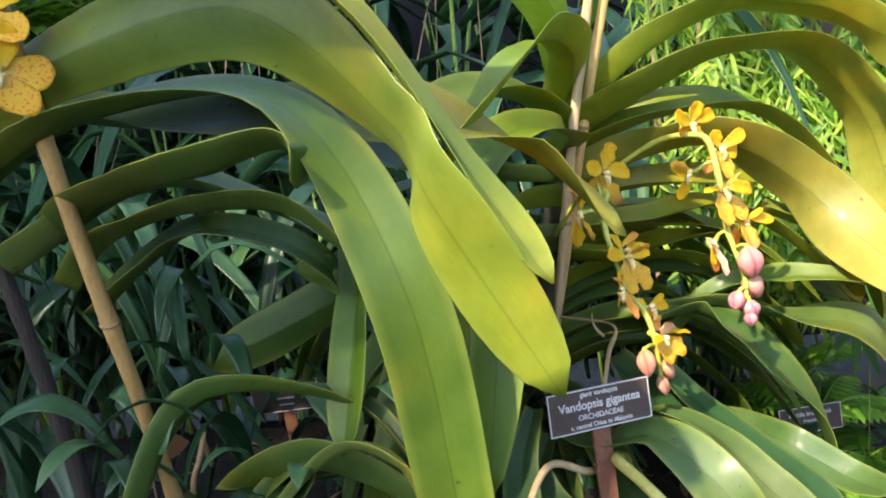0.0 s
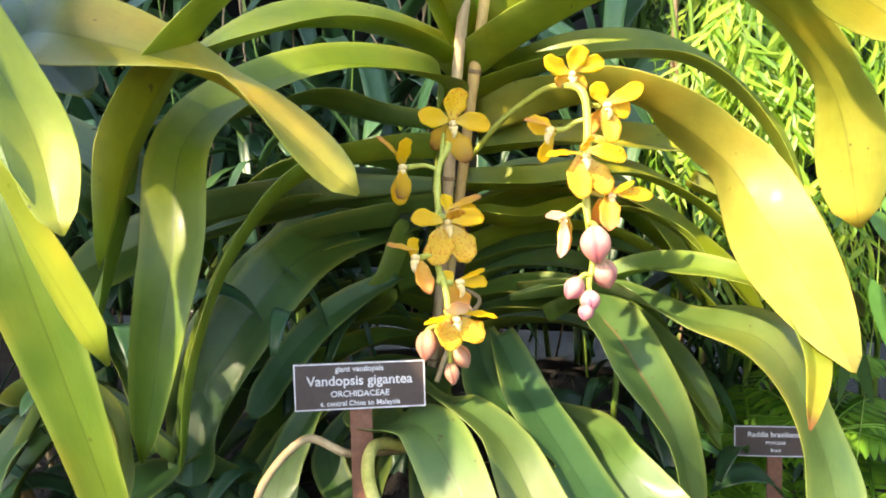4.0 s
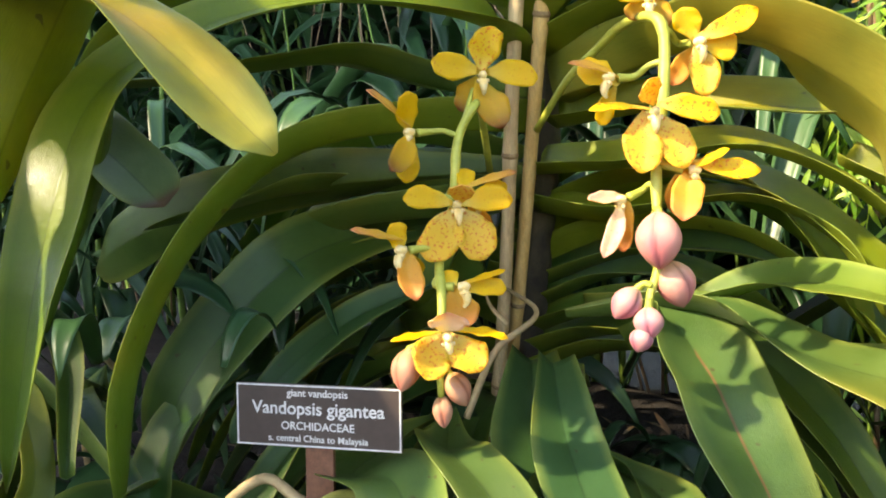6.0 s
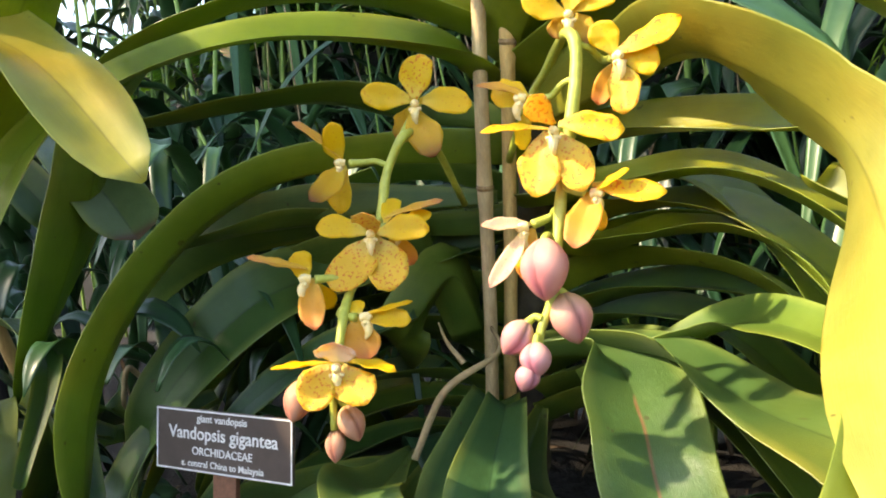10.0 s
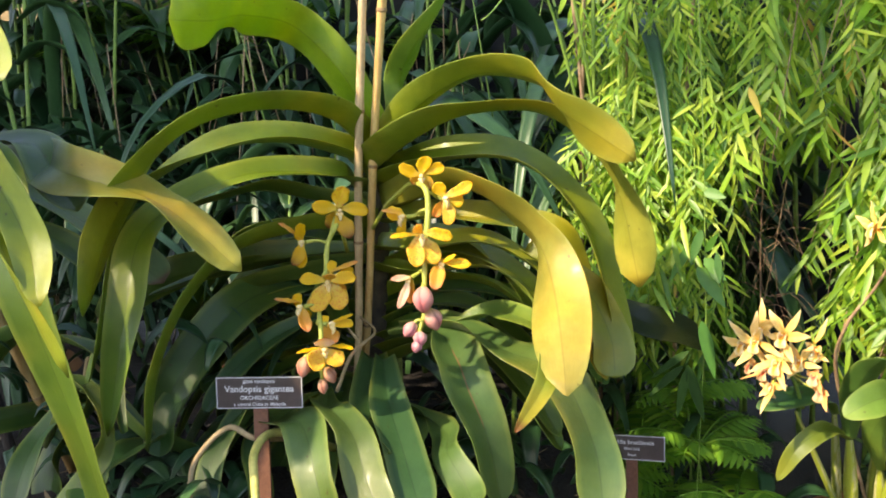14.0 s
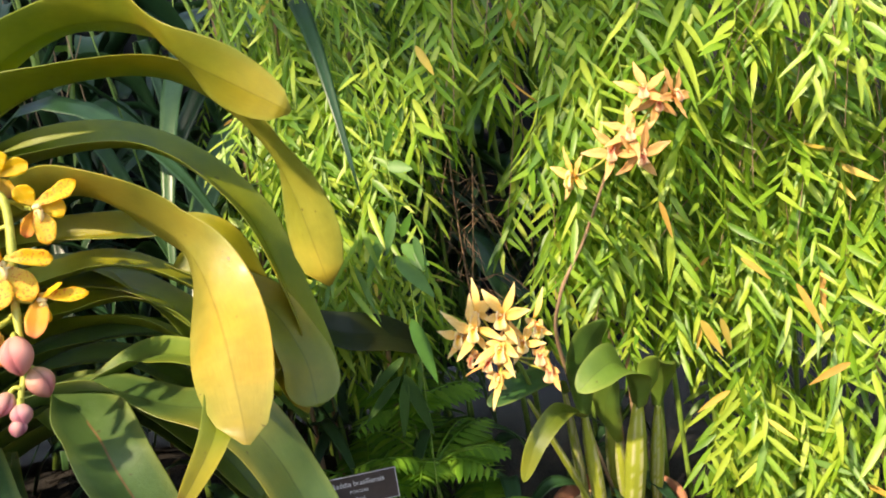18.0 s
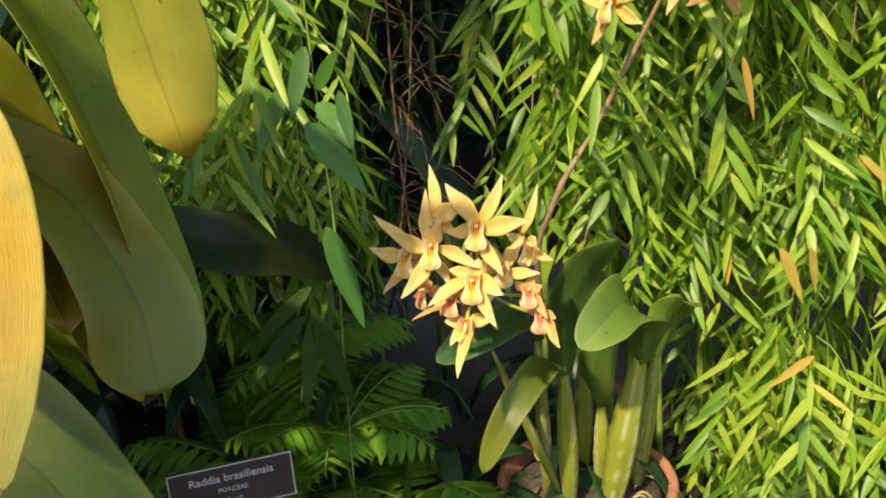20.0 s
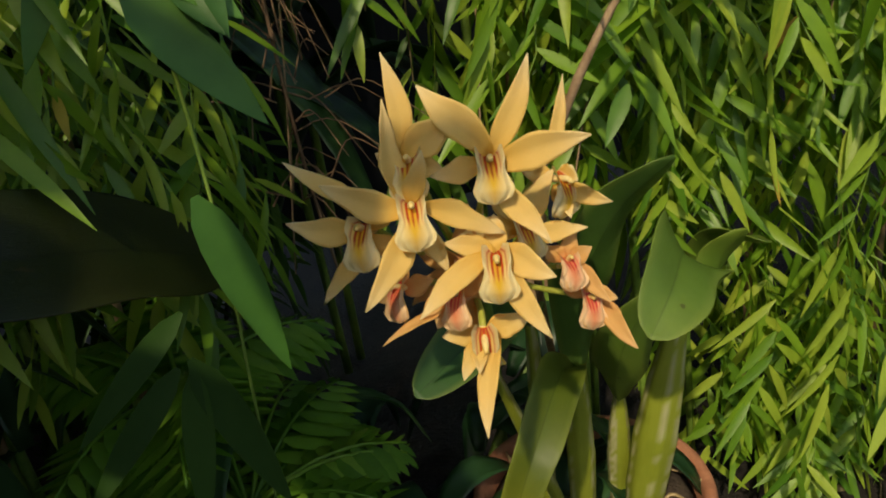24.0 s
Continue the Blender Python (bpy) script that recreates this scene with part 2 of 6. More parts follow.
def sheet(c, d, n, half, fold, thick, across=7, wave=0.0, seed=0, tint=None, back=None, name="leaf", mat=None, bite=None):
    """A closed blade: a strip along c, folded along its middle, with a front and a back face."""
    rows, r = len(c), random.Random(seed)
    cols = FINE_COLS if across == 13 else [2 * j / (across - 1) - 1 for j in range(across)]
    ph = [r.uniform(0, 6.28) for _ in range(4)]
    vs, uv, col = [], [], []
    for side in (1, -1):
        for i in range(rows):
            u = i / (rows - 1)
            for j in range(across):
                v = cols[j]
                w = half[i] * (1 + 0.035 * math.sin(9 * u + ph[0] + v))
                if bite and v * bite[2] > 0:
                    w *= 1 - bite[3] * math.exp(-((u - bite[0]) / bite[1]) ** 4) * min(1, abs(v) * 1.6)
                lift = (abs(v) ** 1.3 - 0.4) * fold[i] * half[i] + wave * half[i] * abs(v) ** 2 * math.sin(17 * u + ph[1] + 2 * v) * min(1, 4 * u)
                edge = thick * (1 - 0.75 * abs(v) ** 4) * min(1, 0.3 + 8 * (1 - u))
                p = c[i] + d[i] * (v * w) + n[i] * (lift + side * edge / 2)
                vs.append(p)
                uv.append((u * 4, v * 0.5 + 0.5))
                k = (tint if side == 1 or back is None else back)(u, v)
                col.append(k)
    fs = []
    o = rows * across
    for i in range(rows - 1):
        for j in range(across - 1):
            a = i * across + j
            fs.append((a, a + 1, a + across + 1, a + across))
            fs.append((o + a, o + a + across, o + a + across + 1, o + a + 1))
    for i in range(rows - 1):
        for j in (0, across - 1):
            a, b = i * across + j, (i + 1) * across + j
            fs.append((a, b, o + b, o + a) if j == 0 else (b, a, o + a, o + b))
    for i in (0, rows - 1):
        for j in range(across - 1):
            a = i * across + j
            fs.append((a + 1, a, o + a, o + a + 1) if i == 0 else (a, a + 1, o + a + 1, o + a))
    return mesh_of(name, vs, fs, mat, True, uv, col)


def lerp3(a, b, f):
    return tuple(x + (y - x) * f for x, y in zip(a, b))


def strap(parent, points, rolls, width, base=(0.09, 0.19, 0.03), tip=None, rim=(0.42, 0.44, 0.10), fold=0.40, seed=0,
          blunt=0.2, mat=None, label="", name="leaf", start=0.4, thick=0.0022, wave=0.05, narrow=0.72, burn=0.0, scar=None, bite=None):
    """A thick channelled strap leaf along a line."""
    c = curve_through(points, 40)
    t, d, n = frames_along(c, rolls)
    if n[:16, 2].mean() < 0:
        d, n = -d, -n
    s = np.linspace(0, 1, 40)
    prof = (narrow + (1 - narrow) * np.clip(s / 0.35, 0, 1)) * np.sqrt(np.clip(1 - np.clip((s - 1 + blunt) / blunt, 0, 1) ** 2.2, 0.004, 1))
    half = prof * width / 2
    foldline = fold * (1.15 - 0.5 * s) + 0.65 * np.clip(1 - s / 0.4, 0, 1)
    tip = tip or base
    r = random.Random(seed)
    p1, p2 = r.uniform(0, 6), r.uniform(0, 6)

    def tint(u, v):
        f = min(1, max(0, (u - start) / (1 - start))) + 0.12 * math.sin(7 * u + p1 + 2.2 * v) * math.sin(3 * v + p2)
        k = lerp3(base, tip, min(1, max(0, f)))
        if scar and scar[0] < u < scar[1] and abs(v - scar[2]) < 0.02:
            return (0.30, 0.13, 0.06)
        if abs(v) < 0.02:
            k = lerp3(k, tuple(x * 0.6 for x in k), 0.8)
        if abs(v) > 0.95:
            k = lerp3(k, rim, 0.3)
        if burn and u > 1 - burn:
            k = lerp3(k, (0.16, 0.07, 0.025), min(1, (u - 1 + burn) / burn * 1.6))
        return k

    def back(u, v):
        k = tint(u, v)
        return lerp3(k, (0.30, 0.34, 0.06), 0.15)

    me = sheet(c, d, n, half, foldline, thick, 13, wave, seed, tint, back, name, mat or LEAF, bite)
    return put(name, me, parent, None, label)


def tube_mesh(name, points, radii, mat, sides=10, n=None, knots=()):
    """A round stem along a line; knots are places (0..1) where it swells into a node."""
    n = n or max(8, 5 * len(points))
    c = curve_through(points, n)
    t = unit(np.gradient(c, axis=0))
    rad = np.interp(np.linspace(0, 1, n), np.linspace(0, 1, len(radii)), radii)
    for k in knots:
        rad = rad * (1 + 0.16 * np.exp(-((np.linspace(0, 1, n) - k) * n / 1.1) ** 2))
    ref = np.array([0.3, 0.2, 1.0]) if abs(t[0][2]) < 0.8 else np.array([1.0, 0.2, 0])
    vs, fs = [], []
    a = unit(np.cross(t[0], ref))
    for i in range(n):
        a = unit(a - t[i] * np.dot(a, t[i]))
        b = np.cross(t[i], a)
        for j in range(sides):
            g = 2 * math.pi * j / sides
            vs.append(c[i] + (a * math.cos(g) + b * math.sin(g)) * rad[i])
    for i in range(n - 1):
        for j in range(sides):
            q = (j + 1) % sides
            fs.append((i * sides + j, i * sides + q, (i + 1) * sides + q, (i + 1) * sides + j))
    fs.append(tuple(range(sides - 1, -1, -1)))
    fs.append(tuple((n - 1) * sides + j for j in range(sides)))
    return mesh_of(name, vs, fs, mat)


def tube(name, points, radii, mat, parent=None, label="", sides=10, n=None, knots=()):
    return put(name, tube_mesh(name, points, radii, mat, sides, n, knots), parent, None, label)


def box_bm(size, at=(0, 0, 0), bevel=0.0):
    bm = bmesh.new()
    bmesh.ops.create_cube(bm, size=1, matrix=Matrix.Translation(at) @ Matrix.Diagonal((*size, 1)))
    if bevel:
        bmesh.ops.bevel(bm, geom=bm.edges[:], offset=bevel, segments=2, affect="EDGES", profile=0.6)
    return bm


def facing(at, way, roll=0.0):
    """A pose at a place whose z looks along way and whose y points up, turned by roll degrees."""
    z = Vector(way).normalized()
    x = Vector((0, 0, 1)).cross(z)
    x = x.normalized() if x.length > 1e-3 else Vector((1, 0, 0))
    y = z.cross(x)
    m = Matrix((x, y, z)).transposed().to_4x4()
    return Matrix.Translation(at) @ m @ Matrix.Rotation(radians(roll), 4, "Z")


# ---- ground ----
def ground_height(x, y):
    mound = -0.09 + 0.29 * (0.5 - 0.5 * math.tanh((x - 0.42) * 8)) * (0.5 - 0.5 * math.tanh((y - 1.6) * 3)) * (0.5 + 0.5 * math.tanh((y + 0.15) * 4)) * (0.5 + 0.5 * math.tanh((x + 2.6) * 3))
    mound += 0.05 * math.exp(-((x - 0.10) ** 2 + (y - 0.74) ** 2) / 0.02)
    near = min(1.0, max(0.0, (2.6 - math.hypot(x - 0.2, y - 0.9)) / 1.5))
    lumps = 0.012 * math.sin(19 * x + 3 * y) * math.sin(23 * y - 5 * x) + 0.006 * math.sin(71 * x) * math.sin(67 * y + 2)
    return mound + near * lumps


def ground():
    k, half = 130, 65
    axis = [math.copysign(0.012 * abs(i - half) + 400 * (abs(i - half) / half) ** 9, i - half) for i in range(k + 1)]
    vs = [(0.3 + a, 0.9 + b, ground_height(0.3 + a, 0.9 + b)) for b in axis for a in axis]
    fs = [(j * (k + 1) + i, j * (k + 1) + i + 1, (j + 1) * (k + 1) + i + 1, (j + 1) * (k + 1) + i) for j in range(k) for i in range(k)]
    ob = put("ground", mesh_of("ground", vs, fs, SOIL))
    tagged(ob, "dark moist soil of the planted bed", "soil", kind="structure")


ground()


# ---- flowers ----
def petal_mesh(name, length, width, tints, widest=0.62, bend=0.25, cup=0.25, mat=None, seed=0, pointed=False, twist=0.0):
    """A petal along +y that faces +z; tints: root, middle, end, back."""
    rows = 11
    s = np.linspace(0, 1, rows)
    a = bend * (s - 0.15)
    c = np.stack([0.06 * length * np.sin(3 * s + seed), length * s * np.cos(a * 0.6), -length * bend * 0.5 * s ** 2 + 0.06 * length * s], 1)
    if pointed:
        shape = (0.34 + 0.66 * np.sin(np.clip(s / widest, 0, 1) * math.pi / 2)) * np.clip(1 - np.clip((s - widest) / (1.02 - widest), 0, 1) ** 1.35, 0.03, 1)
    else:
        shape = (0.20 + 0.80 * np.sin(np.clip(s / widest, 0, 1) * math.pi / 2) ** 1.25) * np.sqrt(np.clip(1 - np.clip((s - widest) / (1 - widest), 0, 1) ** 2.4, 0.02, 1))
    t = unit(np.gradient(c, axis=0))
    d = np.tile(np.array([1.0, 0, 0]), (rows, 1))
    for i in range(rows):
        g = twist * s[i]
        d[i] = (math.cos(g), 0, math.sin(g))
    n = unit(np.cross(d, t))

    def tint(u, v):
        return lerp3(tints[0], tints[1], u / 0.4) if u < 0.4 else lerp3(tints[1], tints[2], ((u - 0.4) / 0.6) ** 2)

    def back(u, v):
        return lerp3(tints[1], tints[3], min(1, 0.35 + u))

    return sheet(c, d, n, shape * (1 + 0.05 * np.sin(11 * s + seed)) * width / 2, np.full(rows, cup), 0.0009, 9, 0.14, seed, tint, back, name, mat)


# root, middle, end and back of each kind of petal, how it is shaped and what it is made of
KINDS = {
    "y": (((0.80, 0.62, 0.12), (0.82, 0.55, 0.016), (0.82, 0.53, 0.018), (0.78, 0.47, 0.03)), 0.60, 0.22, 0.24, "plain"),
    "s": (((0.82, 0.64, 0.16), (0.82, 0.56, 0.022), (0.82, 0.54, 0.02), (0.78, 0.47, 0.03)), 0.60, 0.20, 0.24, "spotted"),
    "d": (((0.82, 0.66, 0.24), (0.82, 0.55, 0.05), (0.81, 0.50, 0.04), (0.76, 0.36, 0.08)), 0.56, 0.14, 0.20, "spotted"),
    "b": (((0.80, 0.58, 0.07), (0.78, 0.48, 0.03), (0.17, 0.04, 0.02), (0.42, 0.12, 0.06)), 0.52, 0.18, 0.26, "plain"),
    "p": (((0.80, 0.55, 0.10), (0.78, 0.48, 0.06), (0.70, 0.30, 0.13), (0.70, 0.30, 0.18)), 0.55, 0.30, 0.34, "plain"),
    "o": (((0.80, 0.52, 0.08), (0.80, 0.42, 0.05), (0.76, 0.28, 0.12), (0.78, 0.36, 0.10)), 0.50, 0.10, 0.42, "plain"),
    "t": (((0.80, 0.52, 0.10), (0.82, 0.55, 0.12), (0.84, 0.66, 0.40), (0.80, 0.50, 0.12)), 0.72, -0.30, 0.34, "spotted"),
    "w": (((0.86, 0.70, 0.46), (0.87, 0.62, 0.48), (0.83, 0.38, 0.32), (0.86, 0.66, 0.48)), 0.55, 0.12, 0.40, "plain"),
}


def column_mesh(name):
    """The short cream column over a narrow down-curved lip."""
    bm = bmesh.new()
    for pts, rad in (([(0, 0.0005, -0.002), (0, 0.0015, 0.003), (0, 0.0005, 0.0062)], [0.0034, 0.0036, 0.0020]),
                     ([(0, -0.002, 0.001), (0, -0.0055, 0.0045), (0, -0.0105, 0.0050), (0, -0.0145, 0.0030)], [0.0032, 0.0036, 0.0026, 0.0010]),
                     ([(-0.0052, -0.003, 0.0035), (0, -0.0035, 0.0028), (0.0052, -0.003, 0.0035)], [0.0012, 0.0026, 0.0012])):
        me = tube_mesh(name, pts, rad, WHITELIP, 8, 10)
        bm.from_mesh(me)
        bpy.data.meshes.remove(me)
    me = bpy.data.meshes.new(name)
    bm.to_mesh(me)
    bm.free()
    me.polygons.foreach_set("use_smooth", [True] * len(me.polygons))
    me.materials.append(WHITELIP)
    return me


WHITELIP = plain_material("waxy cream lip", (0.80, 0.56, 0.16), (0.86, 0.72, 0.40), 180, 0.4, 0.1)
COLUMN = column_mesh("column")


TO7 = Vector((0.466, 0.400, 0.516))


def bloom(plant, at, turn, nod, petals, joint=None, towards=None):
    """One spray flower. petals: kind, where it starts aside and up from the middle, degrees from up to its left,
    length and width in millimetres, degrees that it leans forward, and its roll. turn, nod: where the column points."""
    at = Vector(at)
    m = facing(at, (towards or TO7 - at))
    mc = m @ Matrix.Rotation(radians(turn), 4, "Y") @ Matrix.Rotation(radians(-nod), 4, "X")
    core = put("flower", COLUMN, plant, mc @ Matrix.Translation((0, 0, 0.0015)) @ Matrix.Scale(0.8, 4))
    for n, (kind, x, y, angle, length, width, lean, roll) in enumerate(petals):
        tints, widest, bend, cup, stuff = KINDS[kind]
        g = radians(angle)
        more = 16 * max(0.0, -math.cos(g))
        length *= math.cos(radians(lean)) / math.cos(radians(lean + more))
        length, lean, roll = length + 0.45 * math.hypot(x, y), lean + more, (roll + 16) * math.sin(g)
        me = petal_mesh("petal", length / 1000 * 1.04, width / 1000 * 1.02, tints, widest, bend, cup, SPOTTED if stuff == "spotted" else PETAL, n + length)
        put("petal", me, core, m @ Matrix.Translation((x / 1800, y / 1800, -0.001 * n)) @ Matrix.Rotation(radians(angle), 4, "Z") @ Matrix.Rotation(radians(lean), 4, "X") @ Matrix.Rotation(radians(roll), 4, "Y"))
    if joint:
        a, b = Vector(joint), mc @ Vector((0, 0, -0.003))
        w = (mc @ Vector((0, 0, -0.014)))
        tube("pedicel", [a, a.lerp(w, 0.5) + Vector((0, 0, 0.002)), w, b], [0.0021, 0.0019, 0.0021, 0.0028], STEM, plant)
    return core


def bud(plant, at, way, length, width, joint=None, colour=((0.62, 0.30, 0.20), (0.58, 0.25, 0.24), (0.45, 0.14, 0.20))):
    """A closed bud with its overlapping sepals showing as seams."""
    rows, sides = 14, 42
    length, width = length * 0.95, width * 0.92
    vs, fs, col, uv = [], [], [], []
    for i in range(rows):
        u = i / (rows - 1)
        r = width / 2 * math.sin(math.pi * min(1, u ** 0.92 * 0.965 + 0.03)) ** 0.72
        for j in range(sides):
            g = 2 * math.pi * j / sides
            w = ((g + 0.5 * u) % (2 * math.pi / 3)) - math.pi / 3
            k = 0.92 + 0.14 * math.cos(1.3 * w) - 0.20 * math.exp(-((abs(w) - math.pi / 3) / 0.10) ** 2)
            vs.append((r * k * math.cos(g), r * k * math.sin(g), length * u))
            c = lerp3(colour[0], colour[1], u * 2) if u < 0.5 else lerp3(colour[1], colour[2], u * 2 - 1)
            c = (c[0], c[1] * 0.80, c[2] * 0.88)
            seam = math.exp(-((abs(w) - math.pi / 3) / 0.12) ** 2)
            col.append(lerp3(lerp3(c, (0.80, 0.55, 0.40), 0.25 * math.cos(1.5 * w) ** 2), tuple(q * 0.45 for q in c), 0.8 * seam))
            uv.append((u, g))
    for i in range(rows - 1):
        for j in range(sides):
            q = (j + 1) % sides
            fs.append((i * sides + j, i * sides + q, (i + 1) * sides + q, (i + 1) * sides + j))
    fs.append(tuple(range(sides - 1, -1, -1)))
    fs.append(tuple((rows - 1) * sides + j for j in range(sides)))
    z = Vector(way).normalized()
    a = Vector(at) - z * length / 2
    ob = put("bud", mesh_of("bud", vs, fs, BUD, True, uv, col), plant, Matrix.Translation(a) @ z.to_track_quat("Z", "Y").to_matrix().to_4x4())
    if joint:
        tube("pedicel", [joint, Vector(joint).lerp(a, 0.5) + Vector((0, 0, 0.002)), a, a + z * 0.003], [0.002, 0.0018, 0.0022, 0.003], STEM, plant)
    return ob


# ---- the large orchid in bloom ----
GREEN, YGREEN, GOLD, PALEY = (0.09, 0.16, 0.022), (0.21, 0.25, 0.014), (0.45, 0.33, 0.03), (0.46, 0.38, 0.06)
orchid = root("giant_orchid", (0.10, 0.90, 0.19), label="large yellow-flowered orchid with arching strap leaves in two ranks", category="orchid")
tube("stem", [(0.06, 0.975, 0.16), (0.09, 0.965, 0.32), (0.125, 0.945, 0.50), (0.15, 0.922, 0.66)], [0.018, 0.016, 0.014, 0.009], SHEATH, orchid, sides=14, n=60, knots=[k / 14 for k in range(1, 14)])
strap(orchid, [(0.151, 0.924, 0.654), (0.177, 0.931, 0.681), (0.181, 0.932, 0.729), (0.211, 0.916, 0.769), (0.249, 0.930, 0.818), (0.274, 0.953, 0.875)], (0.53, 0.55, 0.50, 0.34, 0.17, 0.09), 0.041, (0.14, 0.27, 0.03), fold=0.5, blunt=0.6, seed=1)
strap(orchid, [(0.154, 0.907, 0.664), (0.131, 0.863, 0.747), (0.086, 0.834, 0.804), (0.074, 0.747, 0.812), (0.096, 0.656, 0.796), (0.124, 0.562, 0.786)], (2.42, 2.23, 2.18, 2.25, 1.98, 1.66), 0.059, (0.26, 0.40, 0.012), (0.34, 0.46, 0.012), fold=0.12, blunt=0.1, seed=2, bite=(0.66, 0.075, 1, 0.42))
strap(orchid, [(0.163, 0.912, 0.643), (0.237, 0.875, 0.699), (0.320, 0.854, 0.728), (0.404, 0.829, 0.717), (0.448, 0.794, 0.678), (0.524, 0.793, 0.620)], (0.45, 0.36, 0.34, 0.62, 0.89, 1.79), 0.056, YGREEN, GOLD, start=0.6, fold=0.3, seed=3)
strap(orchid, [(0.138, 0.907, 0.611), (0.225, 0.853, 0.654), (0.310, 0.851, 0.682), (0.410, 0.879, 0.673), (0.485, 0.890, 0.589), (0.511, 0.888, 0.458)], (0.02, 0.08, 0.06, 0.12, 0.25, 1.48), 0.074, YGREEN, PALEY, start=0.55, fold=0.3, blunt=0.17, seed=4)
strap(orchid, [(0.146, 0.913, 0.597), (0.252, 0.897, 0.627), (0.359, 0.910, 0.619), (0.436, 0.913, 0.550), (0.470, 0.907, 0.453), (0.495, 0.895, 0.350)], (2.75, 2.69, 2.91, 2.99, 3.11, 3.13), 0.066, YGREEN, (0.30, 0.33, 0.04), seed=5)
strap(orchid, [(0.154, 0.921, 0.561), (0.258, 0.902, 0.588), (0.323, 0.863, 0.581), (0.391, 0.859, 0.530), (0.426, 0.813, 0.471), (0.467, 0.689, 0.390)], (0.90, 0.29, 0.62, 0.86, 2.23, 3.58), 0.076, (0.23, 0.21, 0.02), (0.45, 0.33, 0.07), start=0.2, fold=0.26, blunt=0.22, seed=6)
strap(orchid, [(0.139, 0.923, 0.638), (0.141, 0.809, 0.692), (0.101, 0.703, 0.703), (0.059, 0.611, 0.672), (-0.011, 0.580, 0.583), (-0.016, 0.534, 0.492)], (3.13, 3.00, 2.77, 2.80, 2.68, 2.31), 0.055, (0.19, 0.26, 0.012), (0.20, 0.28, 0.015), seed=7)
strap(orchid, [(0.155, 0.925, 0.616), (0.082, 0.821, 0.661), (0.010, 0.737, 0.657), (-0.069, 0.683, 0.604), (-0.088, 0.656, 0.511), (-0.111, 0.603, 0.374)], (0.57, 0.45, 0.28, -0.04, -0.39, 0.04), 0.062, (0.17, 0.225, 0.012), (0.09, 0.17, 0.015), start=0.45, seed=8)
strap(orchid, [(0.114, 0.925, 0.581), (0.138, 0.831, 0.612), (0.071, 0.718, 0.624), (0.011, 0.616, 0.579), (0.024, 0.553, 0.492), (0.004, 0.526, 0.361)], (0.7, 0.68, 0.59, 0.48, 0.2, -0.3), 0.043, (0.17, 0.225, 0.012), (0.09, 0.17, 0.015), start=0.45, seed=9)
strap(orchid, [(0.136, 0.918, 0.535), (0.070, 0.830, 0.542), (0.026, 0.741, 0.527), (-0.003, 0.672, 0.473), (-0.018, 0.625, 0.396), (-0.034, 0.614, 0.299)], (2.68, 2.74, 2.64, 2.51, 2.58, 2.60), 0.050, (0.17, 0.225, 0.012), (0.09, 0.17, 0.015), start=0.45, seed=10)
strap(orchid, [(0.148, 0.926, 0.538), (0.243, 0.917, 0.546), (0.335, 0.918, 0.538), (0.406, 0.908, 0.521), (0.435, 0.902, 0.448), (0.449, 0.854, 0.387)], (2.65, 2.63, 2.74, 2.84, 3.01, 2.87), 0.049, YGREEN, GOLD, start=0.5, seed=11)
strap(orchid, [(0.130, 0.922, 0.500), (0.218, 0.892, 0.505), (0.303, 0.903, 0.513), (0.377, 0.906, 0.476), (0.434, 0.891, 0.416), (0.474, 0.856, 0.347)], (2.75, 2.73, 2.93, 3.24, 3.25, 3.24), 0.045, YGREEN, PALEY, start=0.6, seed=12)
strap(orchid, [(0.127, 0.931, 0.468), (0.191, 0.919, 0.462), (0.254, 0.918, 0.473), (0.312, 0.922, 0.472), (0.362, 0.907, 0.445), (0.391, 0.898, 0.394)], (3.10, 3.09, 2.88, 3.20, 3.49, 3.56), 0.046, YGREEN, seed=13)
strap(orchid, [(0.132, 0.929, 0.561), (0.058, 0.898, 0.573), (0.012, 0.834, 0.595), (-0.014, 0.761, 0.589), (-0.049, 0.699, 0.580), (-0.090, 0.633, 0.580)], (2.66, 2.44, 2.66, 2.92, 3.19, 3.19), 0.036, (0.055, 0.115, 0.022), seed=14)
strap(orchid, [(0.124, 0.921, 0.479), (0.066, 0.875, 0.482), (0.014, 0.837, 0.493), (-0.016, 0.784, 0.495), (-0.036, 0.731, 0.488), (-0.066, 0.680, 0.477)], (2.58, 2.84, 2.83, 2.69, 3.00, 3.01), 0.038, (0.055, 0.115, 0.022), seed=15)
strap(orchid, [(0.129, 0.934, 0.479), (0.058, 0.886, 0.462), (0.013, 0.824, 0.454), (-0.001, 0.744, 0.436), (-0.038, 0.678, 0.366), (-0.077, 0.667, 0.281)], (0.72, 0.75, 0.83, 0.81, 0.72, 0.69), 0.059, (0.055, 0.115, 0.022), seed=16)
strap(orchid, [(0.070, 0.875, 0.473), (0.017, 0.828, 0.469), (-0.033, 0.807, 0.449), (-0.065, 0.802, 0.406), (-0.100, 0.807, 0.357), (-0.120, 0.784, 0.301)], (2.91, 2.90, 2.88, 2.85, 2.70, 2.70), 0.056, (0.055, 0.115, 0.022), seed=17)
strap(orchid, [(0.079, 0.912, 0.391), (0.078, 0.881, 0.444), (0.065, 0.838, 0.400), (0.009, 0.883, 0.379), (-0.029, 0.931, 0.337), (-0.097, 0.888, 0.274)], (4.86, 5.00, 5.08, 4.81, 5.11, 5.10), 0.053, GREEN, YGREEN, seed=18)
